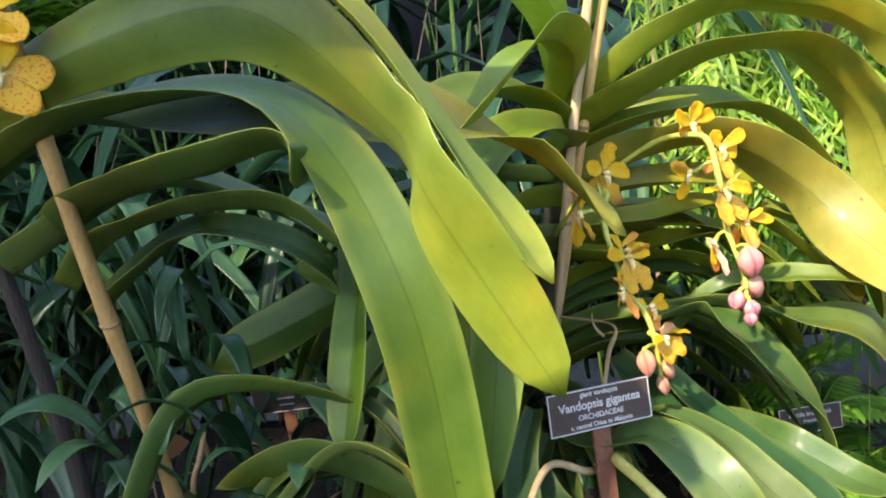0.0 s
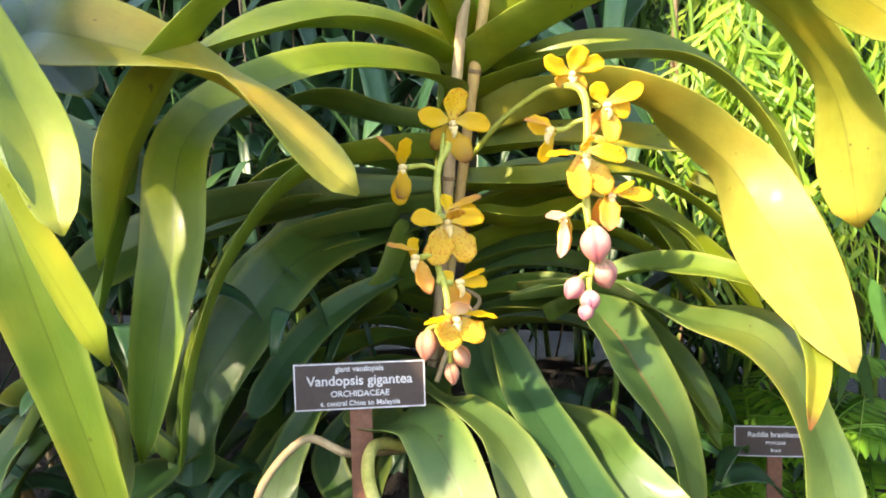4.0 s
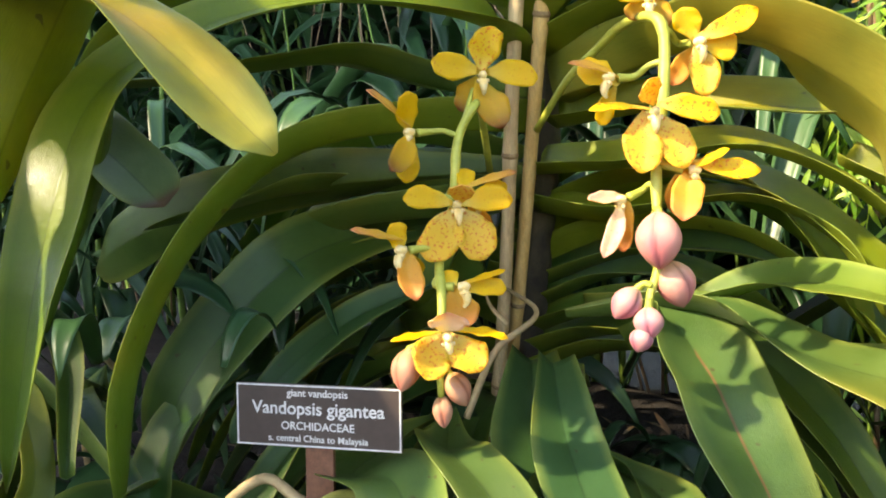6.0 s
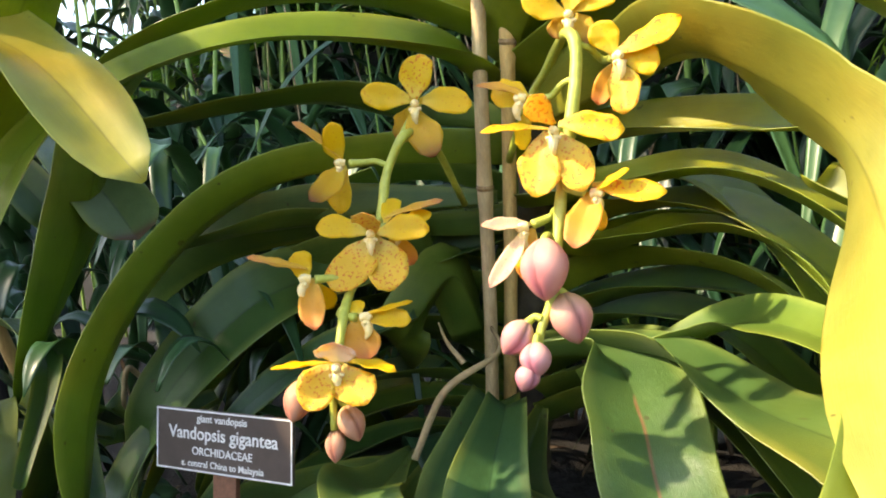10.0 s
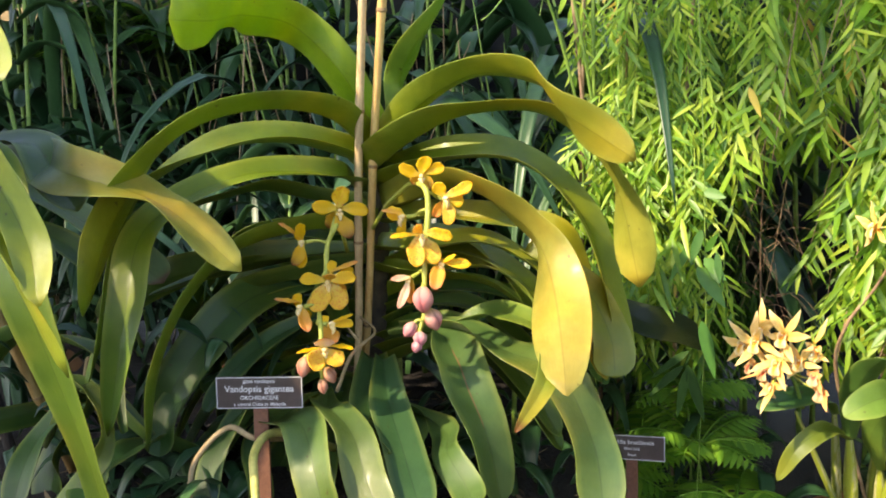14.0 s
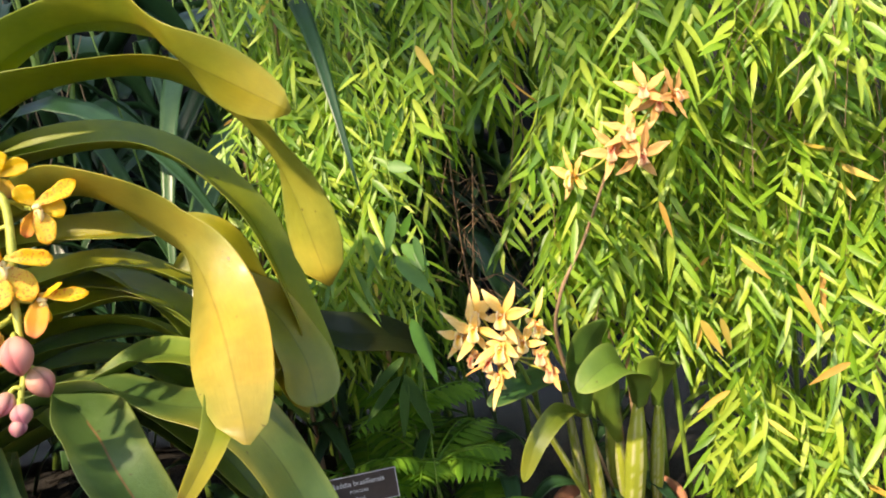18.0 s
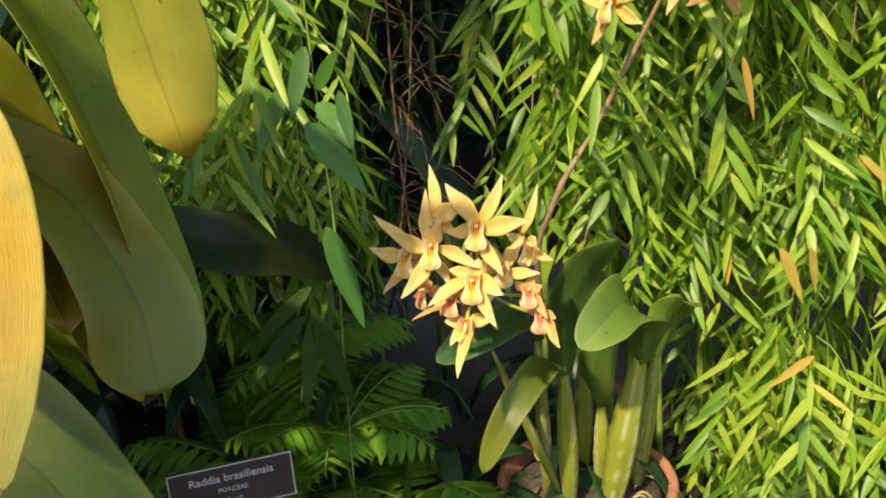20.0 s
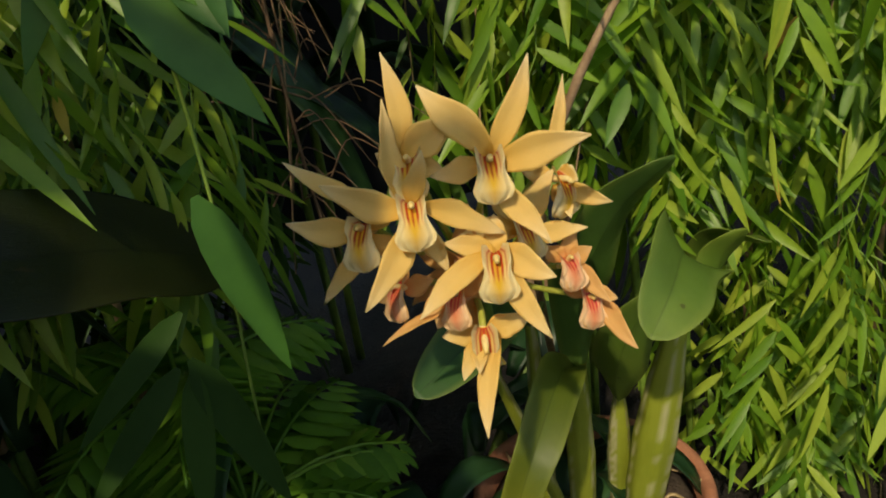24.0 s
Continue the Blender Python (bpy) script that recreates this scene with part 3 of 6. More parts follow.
strap(orchid, [(0.128, 0.894, 0.501), (0.054, 0.844, 0.502), (-0.023, 0.799, 0.497), (-0.103, 0.765, 0.483), (-0.183, 0.748, 0.453), (-0.270, 0.772, 0.419)], (2.21, 2.17, 2.10, 1.98, 1.64, 1.47), 0.053, (0.045, 0.105, 0.022), narrow=0.25, seed=19)
strap(orchid, [(0.202, 0.809, 0.406), (0.260, 0.837, 0.406), (0.297, 0.809, 0.380), (0.321, 0.783, 0.351), (0.353, 0.760, 0.299), (0.369, 0.751, 0.221)], (0.14, 0.07, -0.01, 0.05, 0.27, 0.16), 0.066, (0.085, 0.15, 0.038), (0.11, 0.175, 0.045), fold=0.34, narrow=0.12, scar=(0.35, 0.75, 0.0), seed=20)
strap(orchid, [(0.176, 0.801, 0.323), (0.241, 0.814, 0.298), (0.284, 0.789, 0.286), (0.308, 0.737, 0.284), (0.350, 0.697, 0.260), (0.366, 0.652, 0.263)], (0.28, 0.30, -0.41, -0.69, -0.42, -0.31), 0.039, (0.085, 0.15, 0.038), (0.11, 0.175, 0.045), fold=0.34, narrow=0.12, seed=21)
strap(orchid, [(0.191, 0.853, 0.356), (0.191, 0.820, 0.306), (0.226, 0.778, 0.297), (0.234, 0.732, 0.289), (0.272, 0.707, 0.275), (0.257, 0.659, 0.253)], (0.69, 0.69, 0.31, 0.72, 0.54, 0.43), 0.073, (0.085, 0.15, 0.038), (0.11, 0.175, 0.045), fold=0.34, narrow=0.12, seed=22)
strap(orchid, [(0.111, 0.799, 0.327), (0.141, 0.745, 0.326), (0.174, 0.700, 0.345), (0.218, 0.675, 0.327), (0.254, 0.640, 0.284), (0.295, 0.611, 0.243)], (0.30, 0.31, 0.19, 0.13, -0.50, -0.57), 0.048, (0.085, 0.145, 0.035), (0.14, 0.175, 0.04), fold=0.34, narrow=0.12, seed=23)
strap(orchid, [(0.098, 0.795, 0.319), (0.097, 0.733, 0.323), (0.114, 0.675, 0.330), (0.161, 0.658, 0.339), (0.208, 0.609, 0.294), (0.232, 0.599, 0.210)], (-0.02, -0.02, -0.02, -0.17, -0.84, -0.70), 0.051, (0.085, 0.15, 0.038), (0.11, 0.175, 0.045), fold=0.34, narrow=0.12, seed=24)
strap(orchid, [(0.229, 0.855, 0.375), (0.300, 0.880, 0.415), (0.362, 0.835, 0.432), (0.425, 0.780, 0.425), (0.443, 0.700, 0.400), (0.430, 0.632, 0.370)], (3.78, 2.98, 2.63, 3.16, 3.52, 4.11), 0.034, (0.12, 0.19, 0.03), (0.30, 0.31, 0.03), burn=0.05, fold=0.5, blunt=0.75, narrow=0.7, seed=25)
strap(orchid, [(0.203, 0.845, 0.407), (0.288, 0.851, 0.408), (0.357, 0.828, 0.387), (0.428, 0.803, 0.371), (0.470, 0.797, 0.289), (0.486, 0.768, 0.211)], (3.36, 3.32, 3.20, 2.60, 2.70, 2.70), 0.060, (0.085, 0.15, 0.038), (0.11, 0.175, 0.045), fold=0.24, narrow=0.3, blunt=0.12, burn=0.04, seed=26)

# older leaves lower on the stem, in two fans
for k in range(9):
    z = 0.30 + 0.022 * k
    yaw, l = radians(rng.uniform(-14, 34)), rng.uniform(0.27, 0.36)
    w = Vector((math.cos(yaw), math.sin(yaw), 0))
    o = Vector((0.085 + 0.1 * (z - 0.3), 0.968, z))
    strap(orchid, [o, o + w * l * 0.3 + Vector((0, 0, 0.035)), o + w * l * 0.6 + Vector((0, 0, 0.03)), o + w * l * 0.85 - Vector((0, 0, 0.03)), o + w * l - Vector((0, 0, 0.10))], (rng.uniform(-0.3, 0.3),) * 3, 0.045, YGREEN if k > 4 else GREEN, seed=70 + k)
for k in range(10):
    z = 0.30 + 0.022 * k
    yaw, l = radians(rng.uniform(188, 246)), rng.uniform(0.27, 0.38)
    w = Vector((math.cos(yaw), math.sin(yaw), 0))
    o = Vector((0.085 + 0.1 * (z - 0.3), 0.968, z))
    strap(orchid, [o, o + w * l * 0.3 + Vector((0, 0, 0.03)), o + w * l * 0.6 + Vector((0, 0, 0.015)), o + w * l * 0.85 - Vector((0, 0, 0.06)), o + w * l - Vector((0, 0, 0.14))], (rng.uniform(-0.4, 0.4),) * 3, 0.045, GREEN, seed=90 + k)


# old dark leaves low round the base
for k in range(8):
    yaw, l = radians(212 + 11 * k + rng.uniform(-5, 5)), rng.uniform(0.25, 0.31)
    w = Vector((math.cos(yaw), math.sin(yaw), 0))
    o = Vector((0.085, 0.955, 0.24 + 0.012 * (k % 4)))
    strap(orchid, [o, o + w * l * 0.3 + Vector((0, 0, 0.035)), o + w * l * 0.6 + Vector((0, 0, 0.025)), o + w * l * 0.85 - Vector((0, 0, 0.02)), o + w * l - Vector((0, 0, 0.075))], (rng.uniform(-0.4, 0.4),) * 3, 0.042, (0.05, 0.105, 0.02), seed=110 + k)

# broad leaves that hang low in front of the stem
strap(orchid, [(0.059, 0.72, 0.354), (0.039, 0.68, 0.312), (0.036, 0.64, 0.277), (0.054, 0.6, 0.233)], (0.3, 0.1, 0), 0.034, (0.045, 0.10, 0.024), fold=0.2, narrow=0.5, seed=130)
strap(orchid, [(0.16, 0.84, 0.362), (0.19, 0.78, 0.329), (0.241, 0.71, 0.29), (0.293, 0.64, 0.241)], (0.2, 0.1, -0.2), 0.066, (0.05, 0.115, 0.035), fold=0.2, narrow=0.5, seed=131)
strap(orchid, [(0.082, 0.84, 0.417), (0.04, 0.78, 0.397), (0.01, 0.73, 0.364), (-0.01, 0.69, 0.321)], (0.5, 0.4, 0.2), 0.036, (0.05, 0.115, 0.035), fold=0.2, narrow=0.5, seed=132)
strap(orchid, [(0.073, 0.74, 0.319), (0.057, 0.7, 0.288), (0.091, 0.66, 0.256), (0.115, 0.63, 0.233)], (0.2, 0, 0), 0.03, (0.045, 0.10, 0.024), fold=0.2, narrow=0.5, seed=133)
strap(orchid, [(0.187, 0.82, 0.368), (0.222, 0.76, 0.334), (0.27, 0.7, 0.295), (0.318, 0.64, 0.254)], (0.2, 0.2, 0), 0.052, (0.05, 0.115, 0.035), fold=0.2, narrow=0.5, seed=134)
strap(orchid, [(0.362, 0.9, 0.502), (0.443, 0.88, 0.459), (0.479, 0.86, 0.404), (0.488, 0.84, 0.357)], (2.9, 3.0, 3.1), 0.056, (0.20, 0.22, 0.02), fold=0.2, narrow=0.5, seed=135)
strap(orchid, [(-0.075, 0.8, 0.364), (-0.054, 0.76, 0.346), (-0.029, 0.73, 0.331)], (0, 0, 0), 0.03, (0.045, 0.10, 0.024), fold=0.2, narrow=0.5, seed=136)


def raceme(points, radii):
    tube("flower_stalk", points, radii, STEM, orchid, "jointed yellow-green flower stalk", knots=(0.2, 0.4, 0.55, 0.7, 0.85), n=40)


def spray_of_flowers(stalk, radii, flowers):
    raceme(stalk, radii)
    line = [Vector(p) for p in curve_through(stalk, 80)]
    for at, turn, nod, petals in flowers:
        foot = Vector(at) - (TO7 - Vector(at)).normalized() * 0.010
        joint = min(line[20:], key=lambda p: (p - foot - Vector((0, 0, 0.004))).length)
        bloom(orchid, at, turn, nod, petals, joint)


spray_of_flowers([(0.115, 0.87, 0.50), (0.140, 0.815, 0.548), (0.1578, 0.776, 0.550), (0.1510, 0.768, 0.5347), (0.1500, 0.762, 0.5217), (0.1510, 0.757, 0.5063), (0.1560, 0.742, 0.4817), (0.1590, 0.720, 0.4574), (0.1693, 0.704, 0.441), (0.1740, 0.694, 0.4182), (0.1747, 0.689, 0.400), (0.1756, 0.687, 0.3835)],
                 [0.0027, 0.0027, 0.0030, 0.0030, 0.0028, 0.0025, 0.0020], (
        ((0.1591, 0.7851, 0.5683), 0, 0, (("s", 0.2, 5.2, -14, 26.2, 21.2, 5, 0), ("y", -3.8, 2.7, 68, 30.4, 17.7, 12, 0), ("y", 4.3, 1.5, -92, 31.4, 17.6, 10, 0), ("b", -2.9, -2.3, 143, 24.6, 17.0, -25, 20), ("b", 0.6, -2.5, -167, 31.3, 21.9, 10, 0))),
        ((0.1254, 0.7495, 0.5343), -70, 0, (("p", -2.3, 10.7, 49, 31.3, 7.1, 20, 50), ("y", -2.7, 2.2, 7, 26.2, 14.9, 30, 30), ("b", 1.6, -2.6, 130, 31.7, 16.0, 35, 0), ("y", 2.6, -5.1, 162, 27.0, 16.4, -10, 20))),
        ((0.1661, 0.7482, 0.4926), 70, 0, (("p", -3.7, 8.6, -69, 32.6, 8.7, -15, 45), ("y", 2.6, -1.8, -73, 23.9, 14.8, -10, 30), ("o", 3.8, -5.2, -160, 24.5, 14.8, -35, 0), ("y", -2.5, 4.5, -7, 18.5, 12.1, -40, 0))),
        ((0.1641, 0.735, 0.4885), 0, 0, (("t", 0.2, 4.0, -5, 24.8, 16.5, 55, 0), ("y", -3.8, 3.5, 80, 28.0, 14.6, 8, 0), ("y", 4.1, 3.1, -91, 30.0, 16.5, 8, 0), ("d", -4.0, -0.5, 149, 34.0, 25.2, 12, 0), ("d", 3.2, -1.5, -164, 31.8, 25.8, 12, 0))),
        ((0.149, 0.6984, 0.4662), -70, 0, (("p", -1.6, 12.3, 70, 29.1, 7.7, 25, 45), ("y", -1.9, 1.1, 24, 16.0, 14.1, 15, 20), ("o", 5.1, -0.3, 178, 25.7, 15.4, 5, 0), ("y", 2.1, 2.5, -157, 25.7, 12.8, -40, 20))),
        ((0.1763, 0.7124, 0.4428), 70, -10, (("y", -2.4, 1.7, -75, 30.0, 7.0, -5, 50), ("y", 1.1, -2.6, -93, 26.0, 12.6, 5, 10), ("o", -2.4, 1.7, -176, 23.6, 20.9, -12, 0), ("y", -4.0, 1.8, 13, 9.5, 10.7, -30, 0))),
        ((0.1801, 0.6895, 0.4191), 0, -25, (("w", 0.3, 5.4, -5, 11.1, 22.5, 40, 0), ("y", -4.3, 5.6, 89, 30.2, 9.1, 25, 55), ("y", 6.5, 7.2, -105, 26.8, 9.7, 20, 45), ("d", -4.4, 3.8, 147, 24.6, 21.9, 14, 0), ("d", 3.9, 4.3, -152, 24.2, 22.5, 12, 0))),
    ))
bud(orchid, (0.1605, 0.6753, 0.4014), (-0.02, -0.43, -0.9), 0.0262, 0.0185, (0.173, 0.690, 0.412), ((0.55, 0.33, 0.13), (0.52, 0.24, 0.14), (0.44, 0.17, 0.13)))
bud(orchid, (0.183, 0.6939, 0.3867), (0.46, 0.03, -0.88), 0.0225, 0.0165, (0.1745, 0.6885, 0.402), ((0.52, 0.34, 0.12), (0.47, 0.24, 0.13), (0.38, 0.16, 0.11)))
bud(orchid, (0.1765, 0.6865, 0.3749), (0.21, -0.28, -0.94), 0.020, 0.0125, None, ((0.46, 0.30, 0.12), (0.42, 0.20, 0.12), (0.34, 0.13, 0.10)))

spray_of_flowers([(0.15, 0.885, 0.53), (0.185, 0.865, 0.565), (0.2152, 0.852, 0.5853), (0.2386, 0.835, 0.5962), (0.2631, 0.810, 0.5962), (0.2725, 0.804, 0.5878), (0.2757, 0.797, 0.5659), (0.2762, 0.786, 0.533), (0.2758, 0.777, 0.5038), (0.2782, 0.769, 0.4838), (0.2832, 0.755, 0.4538), (0.2804, 0.747, 0.4388), (0.281, 0.742, 0.4268)],
                 [0.0028, 0.0028, 0.0030, 0.0034, 0.0034, 0.0030, 0.0026, 0.0020], (
        ((0.2604, 0.8173, 0.6065), 0, 0, (("y", 1.6, 3.5, -18, 21.2, 18.2, 0, 0), ("y", -1.4, 3.8, 63, 26.0, 15.3, 10, 0), ("y", 4.6, 2.5, -66, 24.9, 15.7, 10, 0), ("b", -1.5, 1.4, 138, 14.3, 12.2, -10, 0), ("b", 3.6, 0.2, -144, 16.7, 12.8, 10, 0))),
        ((0.2887, 0.8183, 0.578), 40, 0, (("s", 0.1, 4.5, -66, 35.6, 14.9, -5, 15), ("y", -3.4, 2.7, 14, 17.9, 16.8, 0, 0), ("y", 4.3, -0.4, -100, 19.2, 17.7, 5, 0), ("d", -0.0, -3.0, -171, 27.4, 17.9, 12, 0), ("o", -2.9, -1.2, 158, 25.9, 13.3, -20, 20))),
        ((0.247, 0.7883, 0.5601), -75, 0, (("p", 6.1, 1.1, 68, 28.4, 7.8, 10, 50), ("y", 5.9, -8.1, 54, 22.2, 17.5, -15, 10), ("y", 5.8, -11.2, 151, 21.1, 12.1, -30, 30))),
        ((0.2757, 0.775, 0.5382), 0, 0, (("t", 0.5, 8.6, 26, 24.4, 14.5, 45, 0), ("s", -3.3, 4.3, 86, 34.0, 9.0, 20, 50), ("s", 3.7, 4.7, -94, 31.0, 15.0, 6, 0), ("d", -3.4, 0.2, 161, 31.6, 22.5, 12, 0), ("d", 3.1, -0.2, -159, 31.9, 20.1, 12, 0))),
        ((0.2939, 0.7791, 0.5045), 75, -15, (("s", 0.9, 6.6, -95, 34.0, 12.5, 5, 15), ("y", -1.3, 1.5, -62, 23.5, 7.1, 20, 50), ("o", -4.1, 1.6, 174, 27.2, 18.0, 20, 0), ("y", 1.9, -2.9, -175, 16.2, 9.2, -10, 10), ("o", -7.5, -4.0, 168, 20.2, 11.0, -25, 20))),
        ((0.2596, 0.767, 0.4889), -65, -20, (("w", 3.5, 0.5, 83, 25.4, 9.8, 25, 35), ("w", -6.8, -1.6, 157, 31.5, 10.5, 25, 0), ("o", 4.0, -1.0, 174, 28.3, 12.7, -15, 0), ("y", -0.9, -2.4, 168, 20.2, 7.0, 0, 30))),
    ))
bud(orchid, (0.286, 0.7462, 0.4688), (0.05, -0.15, -0.99), 0.0335, 0.0262, (0.279, 0.762, 0.482), ((0.64, 0.32, 0.24), (0.60, 0.24, 0.24), (0.52, 0.16, 0.19)))
bud(orchid, (0.2918, 0.7572, 0.4423), (0.32, -0.07, -0.94), 0.0285, 0.0232, (0.2825, 0.752, 0.4545), ((0.58, 0.42, 0.18), (0.57, 0.26, 0.22), (0.50, 0.17, 0.18)))
bud(orchid, (0.2685, 0.7402, 0.4335), (-0.47, -0.48, -0.74), 0.0222, 0.0178, (0.281, 0.747, 0.443), ((0.56, 0.36, 0.26), (0.53, 0.24, 0.27), (0.46, 0.15, 0.21)))
bud(orchid, (0.2818, 0.7391, 0.4235), (0.1, -0.23, -0.97), 0.0190, 0.0175, (0.281, 0.743, 0.434), ((0.56, 0.34, 0.30), (0.52, 0.23, 0.29), (0.46, 0.15, 0.23)))
bud(orchid, (0.2787, 0.7344, 0.4148), (-0.19, -0.4, -0.9), 0.0150, 0.0137, None, ((0.57, 0.32, 0.30), (0.53, 0.23, 0.29), (0.47, 0.16, 0.25)))

# ---- the orchid with leaves reaching across the path ----
second = root("strap_leaved_orchid", (-0.36, 0.62, 0.18), label="tall orchid with broad yellowing strap leaves tied to a cane", category="orchid")
tube("stem", [(-0.33, 0.66, 0.14), (-0.36, 0.65, 0.40), (-0.385, 0.63, 0.62), (-0.385, 0.61, 0.76)], [0.007, 0.007, 0.006, 0.005], DARKSTEM, second, sides=14, n=60, knots=[k / 14 for k in range(1, 14)])
strap(second, [(-0.369, 0.600, 0.762), (-0.269, 0.571, 0.796), (-0.168, 0.537, 0.819), (-0.070, 0.493, 0.819), (0.014, 0.434, 0.782), (0.099, 0.394, 0.729)], (2.86, 2.85, 2.83, 2.79, 2.78, 2.88), 0.047, (0.2, 0.26, 0.03), (0.43, 0.41, 0.12), start=0.4, seed=1)
# these two yellow towards the tip; their dark base colour has shade painted in
strap(second, [(-0.381, 0.595, 0.669), (-0.251, 0.551, 0.708), (-0.119, 0.510, 0.718), (-0.029, 0.473, 0.635), (-0.008, 0.449, 0.583), (0.055, 0.448, 0.460)], (-1.55, -1.62, -1.74, -2.29, -1.76, -1.61), 0.066, (0.09, 0.15, 0.02), (0.34, 0.36, 0.03), start=0.3, fold=0.15, narrow=0.5, seed=2)
strap(second, [(-0.400, 0.600, 0.616), (-0.257, 0.556, 0.668), (-0.109, 0.526, 0.659), (-0.035, 0.484, 0.529), (-0.014, 0.514, 0.325), (0.021, 0.510, 0.146)], (-0.20, -0.20, -0.22, -0.79, -1.35, -1.28), 0.053, (0.07, 0.14, 0.025), (0.17, 0.24, 0.025), start=0.2, fold=0.2, seed=3)
strap(second, [(-0.356, 0.577, 0.753), (-0.254, 0.524, 0.766), (-0.151, 0.478, 0.759), (-0.056, 0.453, 0.713), (0.013, 0.456, 0.603), (0.053, 0.431, 0.533)], (-0.15, -0.15, -0.17, -0.19, -0.30, -0.39), 0.037, (0.14, 0.20, 0.02), (0.30, 0.32, 0.03), seed=4)
strap(second, [(-0.373, 0.630, 0.697), (-0.255, 0.654, 0.667), (-0.142, 0.615, 0.656), (-0.035, 0.556, 0.644), (0.062, 0.585, 0.608), (0.137, 0.611, 0.529)], (2.64, 2.62, 2.39, 2.17, 3.07, 2.29), 0.058, (0.10, 0.16, 0.04), (0.45, 0.35, 0.04), start=0.45, seed=5)
strap(second, [(-0.332, 0.649, 0.578), (-0.277, 0.596, 0.605), (-0.215, 0.543, 0.615), (-0.158, 0.489, 0.620), (-0.096, 0.481, 0.630), (-0.094, 0.479, 0.601)], (-0.11, -0.10, 0.01, 0.33, 0.04, 0.07), 0.053, (0.05, 0.11, 0.02), (0.07, 0.135, 0.025), seed=6)
strap(second, [(-0.332, 0.658, 0.533), (-0.290, 0.623, 0.567), (-0.237, 0.592, 0.585), (-0.181, 0.565, 0.592), (-0.120, 0.562, 0.584), (-0.070, 0.550, 0.544)], (-0.11, -0.11, -0.04, 0.28, 0.48, 0.43), 0.040, (0.05, 0.11, 0.02), (0.07, 0.135, 0.025), seed=7)
strap(second, [(-0.315, 0.655, 0.510), (-0.261, 0.638, 0.547), (-0.204, 0.619, 0.573), (-0.141, 0.627, 0.555), (-0.104, 0.641, 0.520), (-0.139, 0.654, 0.526)], (2.62, 2.63, 2.68, 2.65, 2.44, 2.26), 0.035, (0.05, 0.11, 0.02), (0.07, 0.135, 0.025), seed=8)
strap(second, [(-0.379, 0.620, 0.625), (-0.307, 0.620, 0.666), (-0.228, 0.621, 0.679), (-0.149, 0.615, 0.677), (-0.090, 0.586, 0.641), (-0.027, 0.557, 0.602)], (2.96, 2.96, 2.87, 2.98, 2.86, 2.87), 0.053, (0.05, 0.11, 0.02), (0.07, 0.135, 0.025), seed=9)
strap(second, [(-0.031, 0.579, 0.339), (-0.099, 0.624, 0.413), (-0.224, 0.599, 0.437), (-0.277, 0.562, 0.338), (-0.277, 0.664, 0.306), (-0.299, 0.784, 0.279)], (2.90, 2.97, 2.26, 2.27, 2.17, 2.22), 0.035, (0.045, 0.105, 0.022), narrow=0.25, seed=10)
strap(second, [(-0.041, 0.624, 0.313), (-0.137, 0.639, 0.359), (-0.204, 0.665, 0.331), (-0.148, 0.668, 0.349), (-0.240, 0.657, 0.264), (-0.251, 0.628, 0.175)], (2.45, 2.46, 3.05, 3.57, 3.82, 4.13), 0.079, (0.045, 0.105, 0.022), narrow=0.25, seed=11)
strap(second, [(-0.033, 0.717, 0.244), (-0.047, 0.678, 0.275), (-0.056, 0.636, 0.300), (-0.051, 0.591, 0.305), (-0.060, 0.556, 0.290), (-0.045, 0.516, 0.277)], (-0.22, -0.23, -0.25, -0.05, -0.16, -0.01), 0.052, (0.045, 0.105, 0.022), narrow=0.25, seed=12)
strap(second, [(-0.22, 0.62, 0.28), (-0.12, 0.595, 0.38), (-0.065, 0.578, 0.375), (-0.048, 0.568, 0.335), (-0.064, 0.549, 0.295), (-0.081, 0.509, 0.266)], (0.43, 0.46, 0.46, 0.81, 0.51, 0.66), 0.026, (0.12, 0.16, 0.04), (0.26, 0.30, 0.07), narrow=0.3, seed=13)
strap(second, [(-0.370, 0.630, 0.560), (-0.250, 0.650, 0.615), (-0.150, 0.668, 0.578), (-0.085, 0.676, 0.532), (-0.040, 0.680, 0.494)], (0.0, -0.2, -0.4), 0.055, (0.13, 0.19, 0.06), (0.17, 0.23, 0.08), narrow=0.8, blunt=0.16, burn=0.06, seed=14)
strap(second, [(-0.134, 0.68, 0.327), (-0.171, 0.64, 0.34), (-0.196, 0.6, 0.311), (-0.19, 0.56, 0.278), (-0.178, 0.53, 0.24)], (0.3, 0.2, 0.1), 0.036, (0.05, 0.115, 0.025), narrow=0.4, seed=15)
strap(second, [(-0.021, 0.72, 0.366), (-0.034, 0.68, 0.351), (-0.041, 0.65, 0.319), (-0.035, 0.63, 0.285)], (0.3, 0.2, 0.1), 0.04, (0.05, 0.115, 0.025), narrow=0.4, seed=16)
for at, way, turn in (((-0.295, 0.530, 0.742), (0.3, -1, 0.1), 10), ((-0.29, 0.525, 0.70), (0.6, -0.8, -0.2), 60)):
    bloom(second, at, 0, 0, (("s", 0, 4, turn, 30, 22, 10, 0), ("y", -3, 1, turn + 76, 30, 19, 10, 0), ("y", 3, 1, turn - 76, 30, 19, 10, 0), ("d", -2, -2, turn + 150, 32, 24, 12, 0), ("d", 2, -2, turn - 150, 32, 24, 12, 0)), (-0.33, 0.57, 0.735), Vector(way))


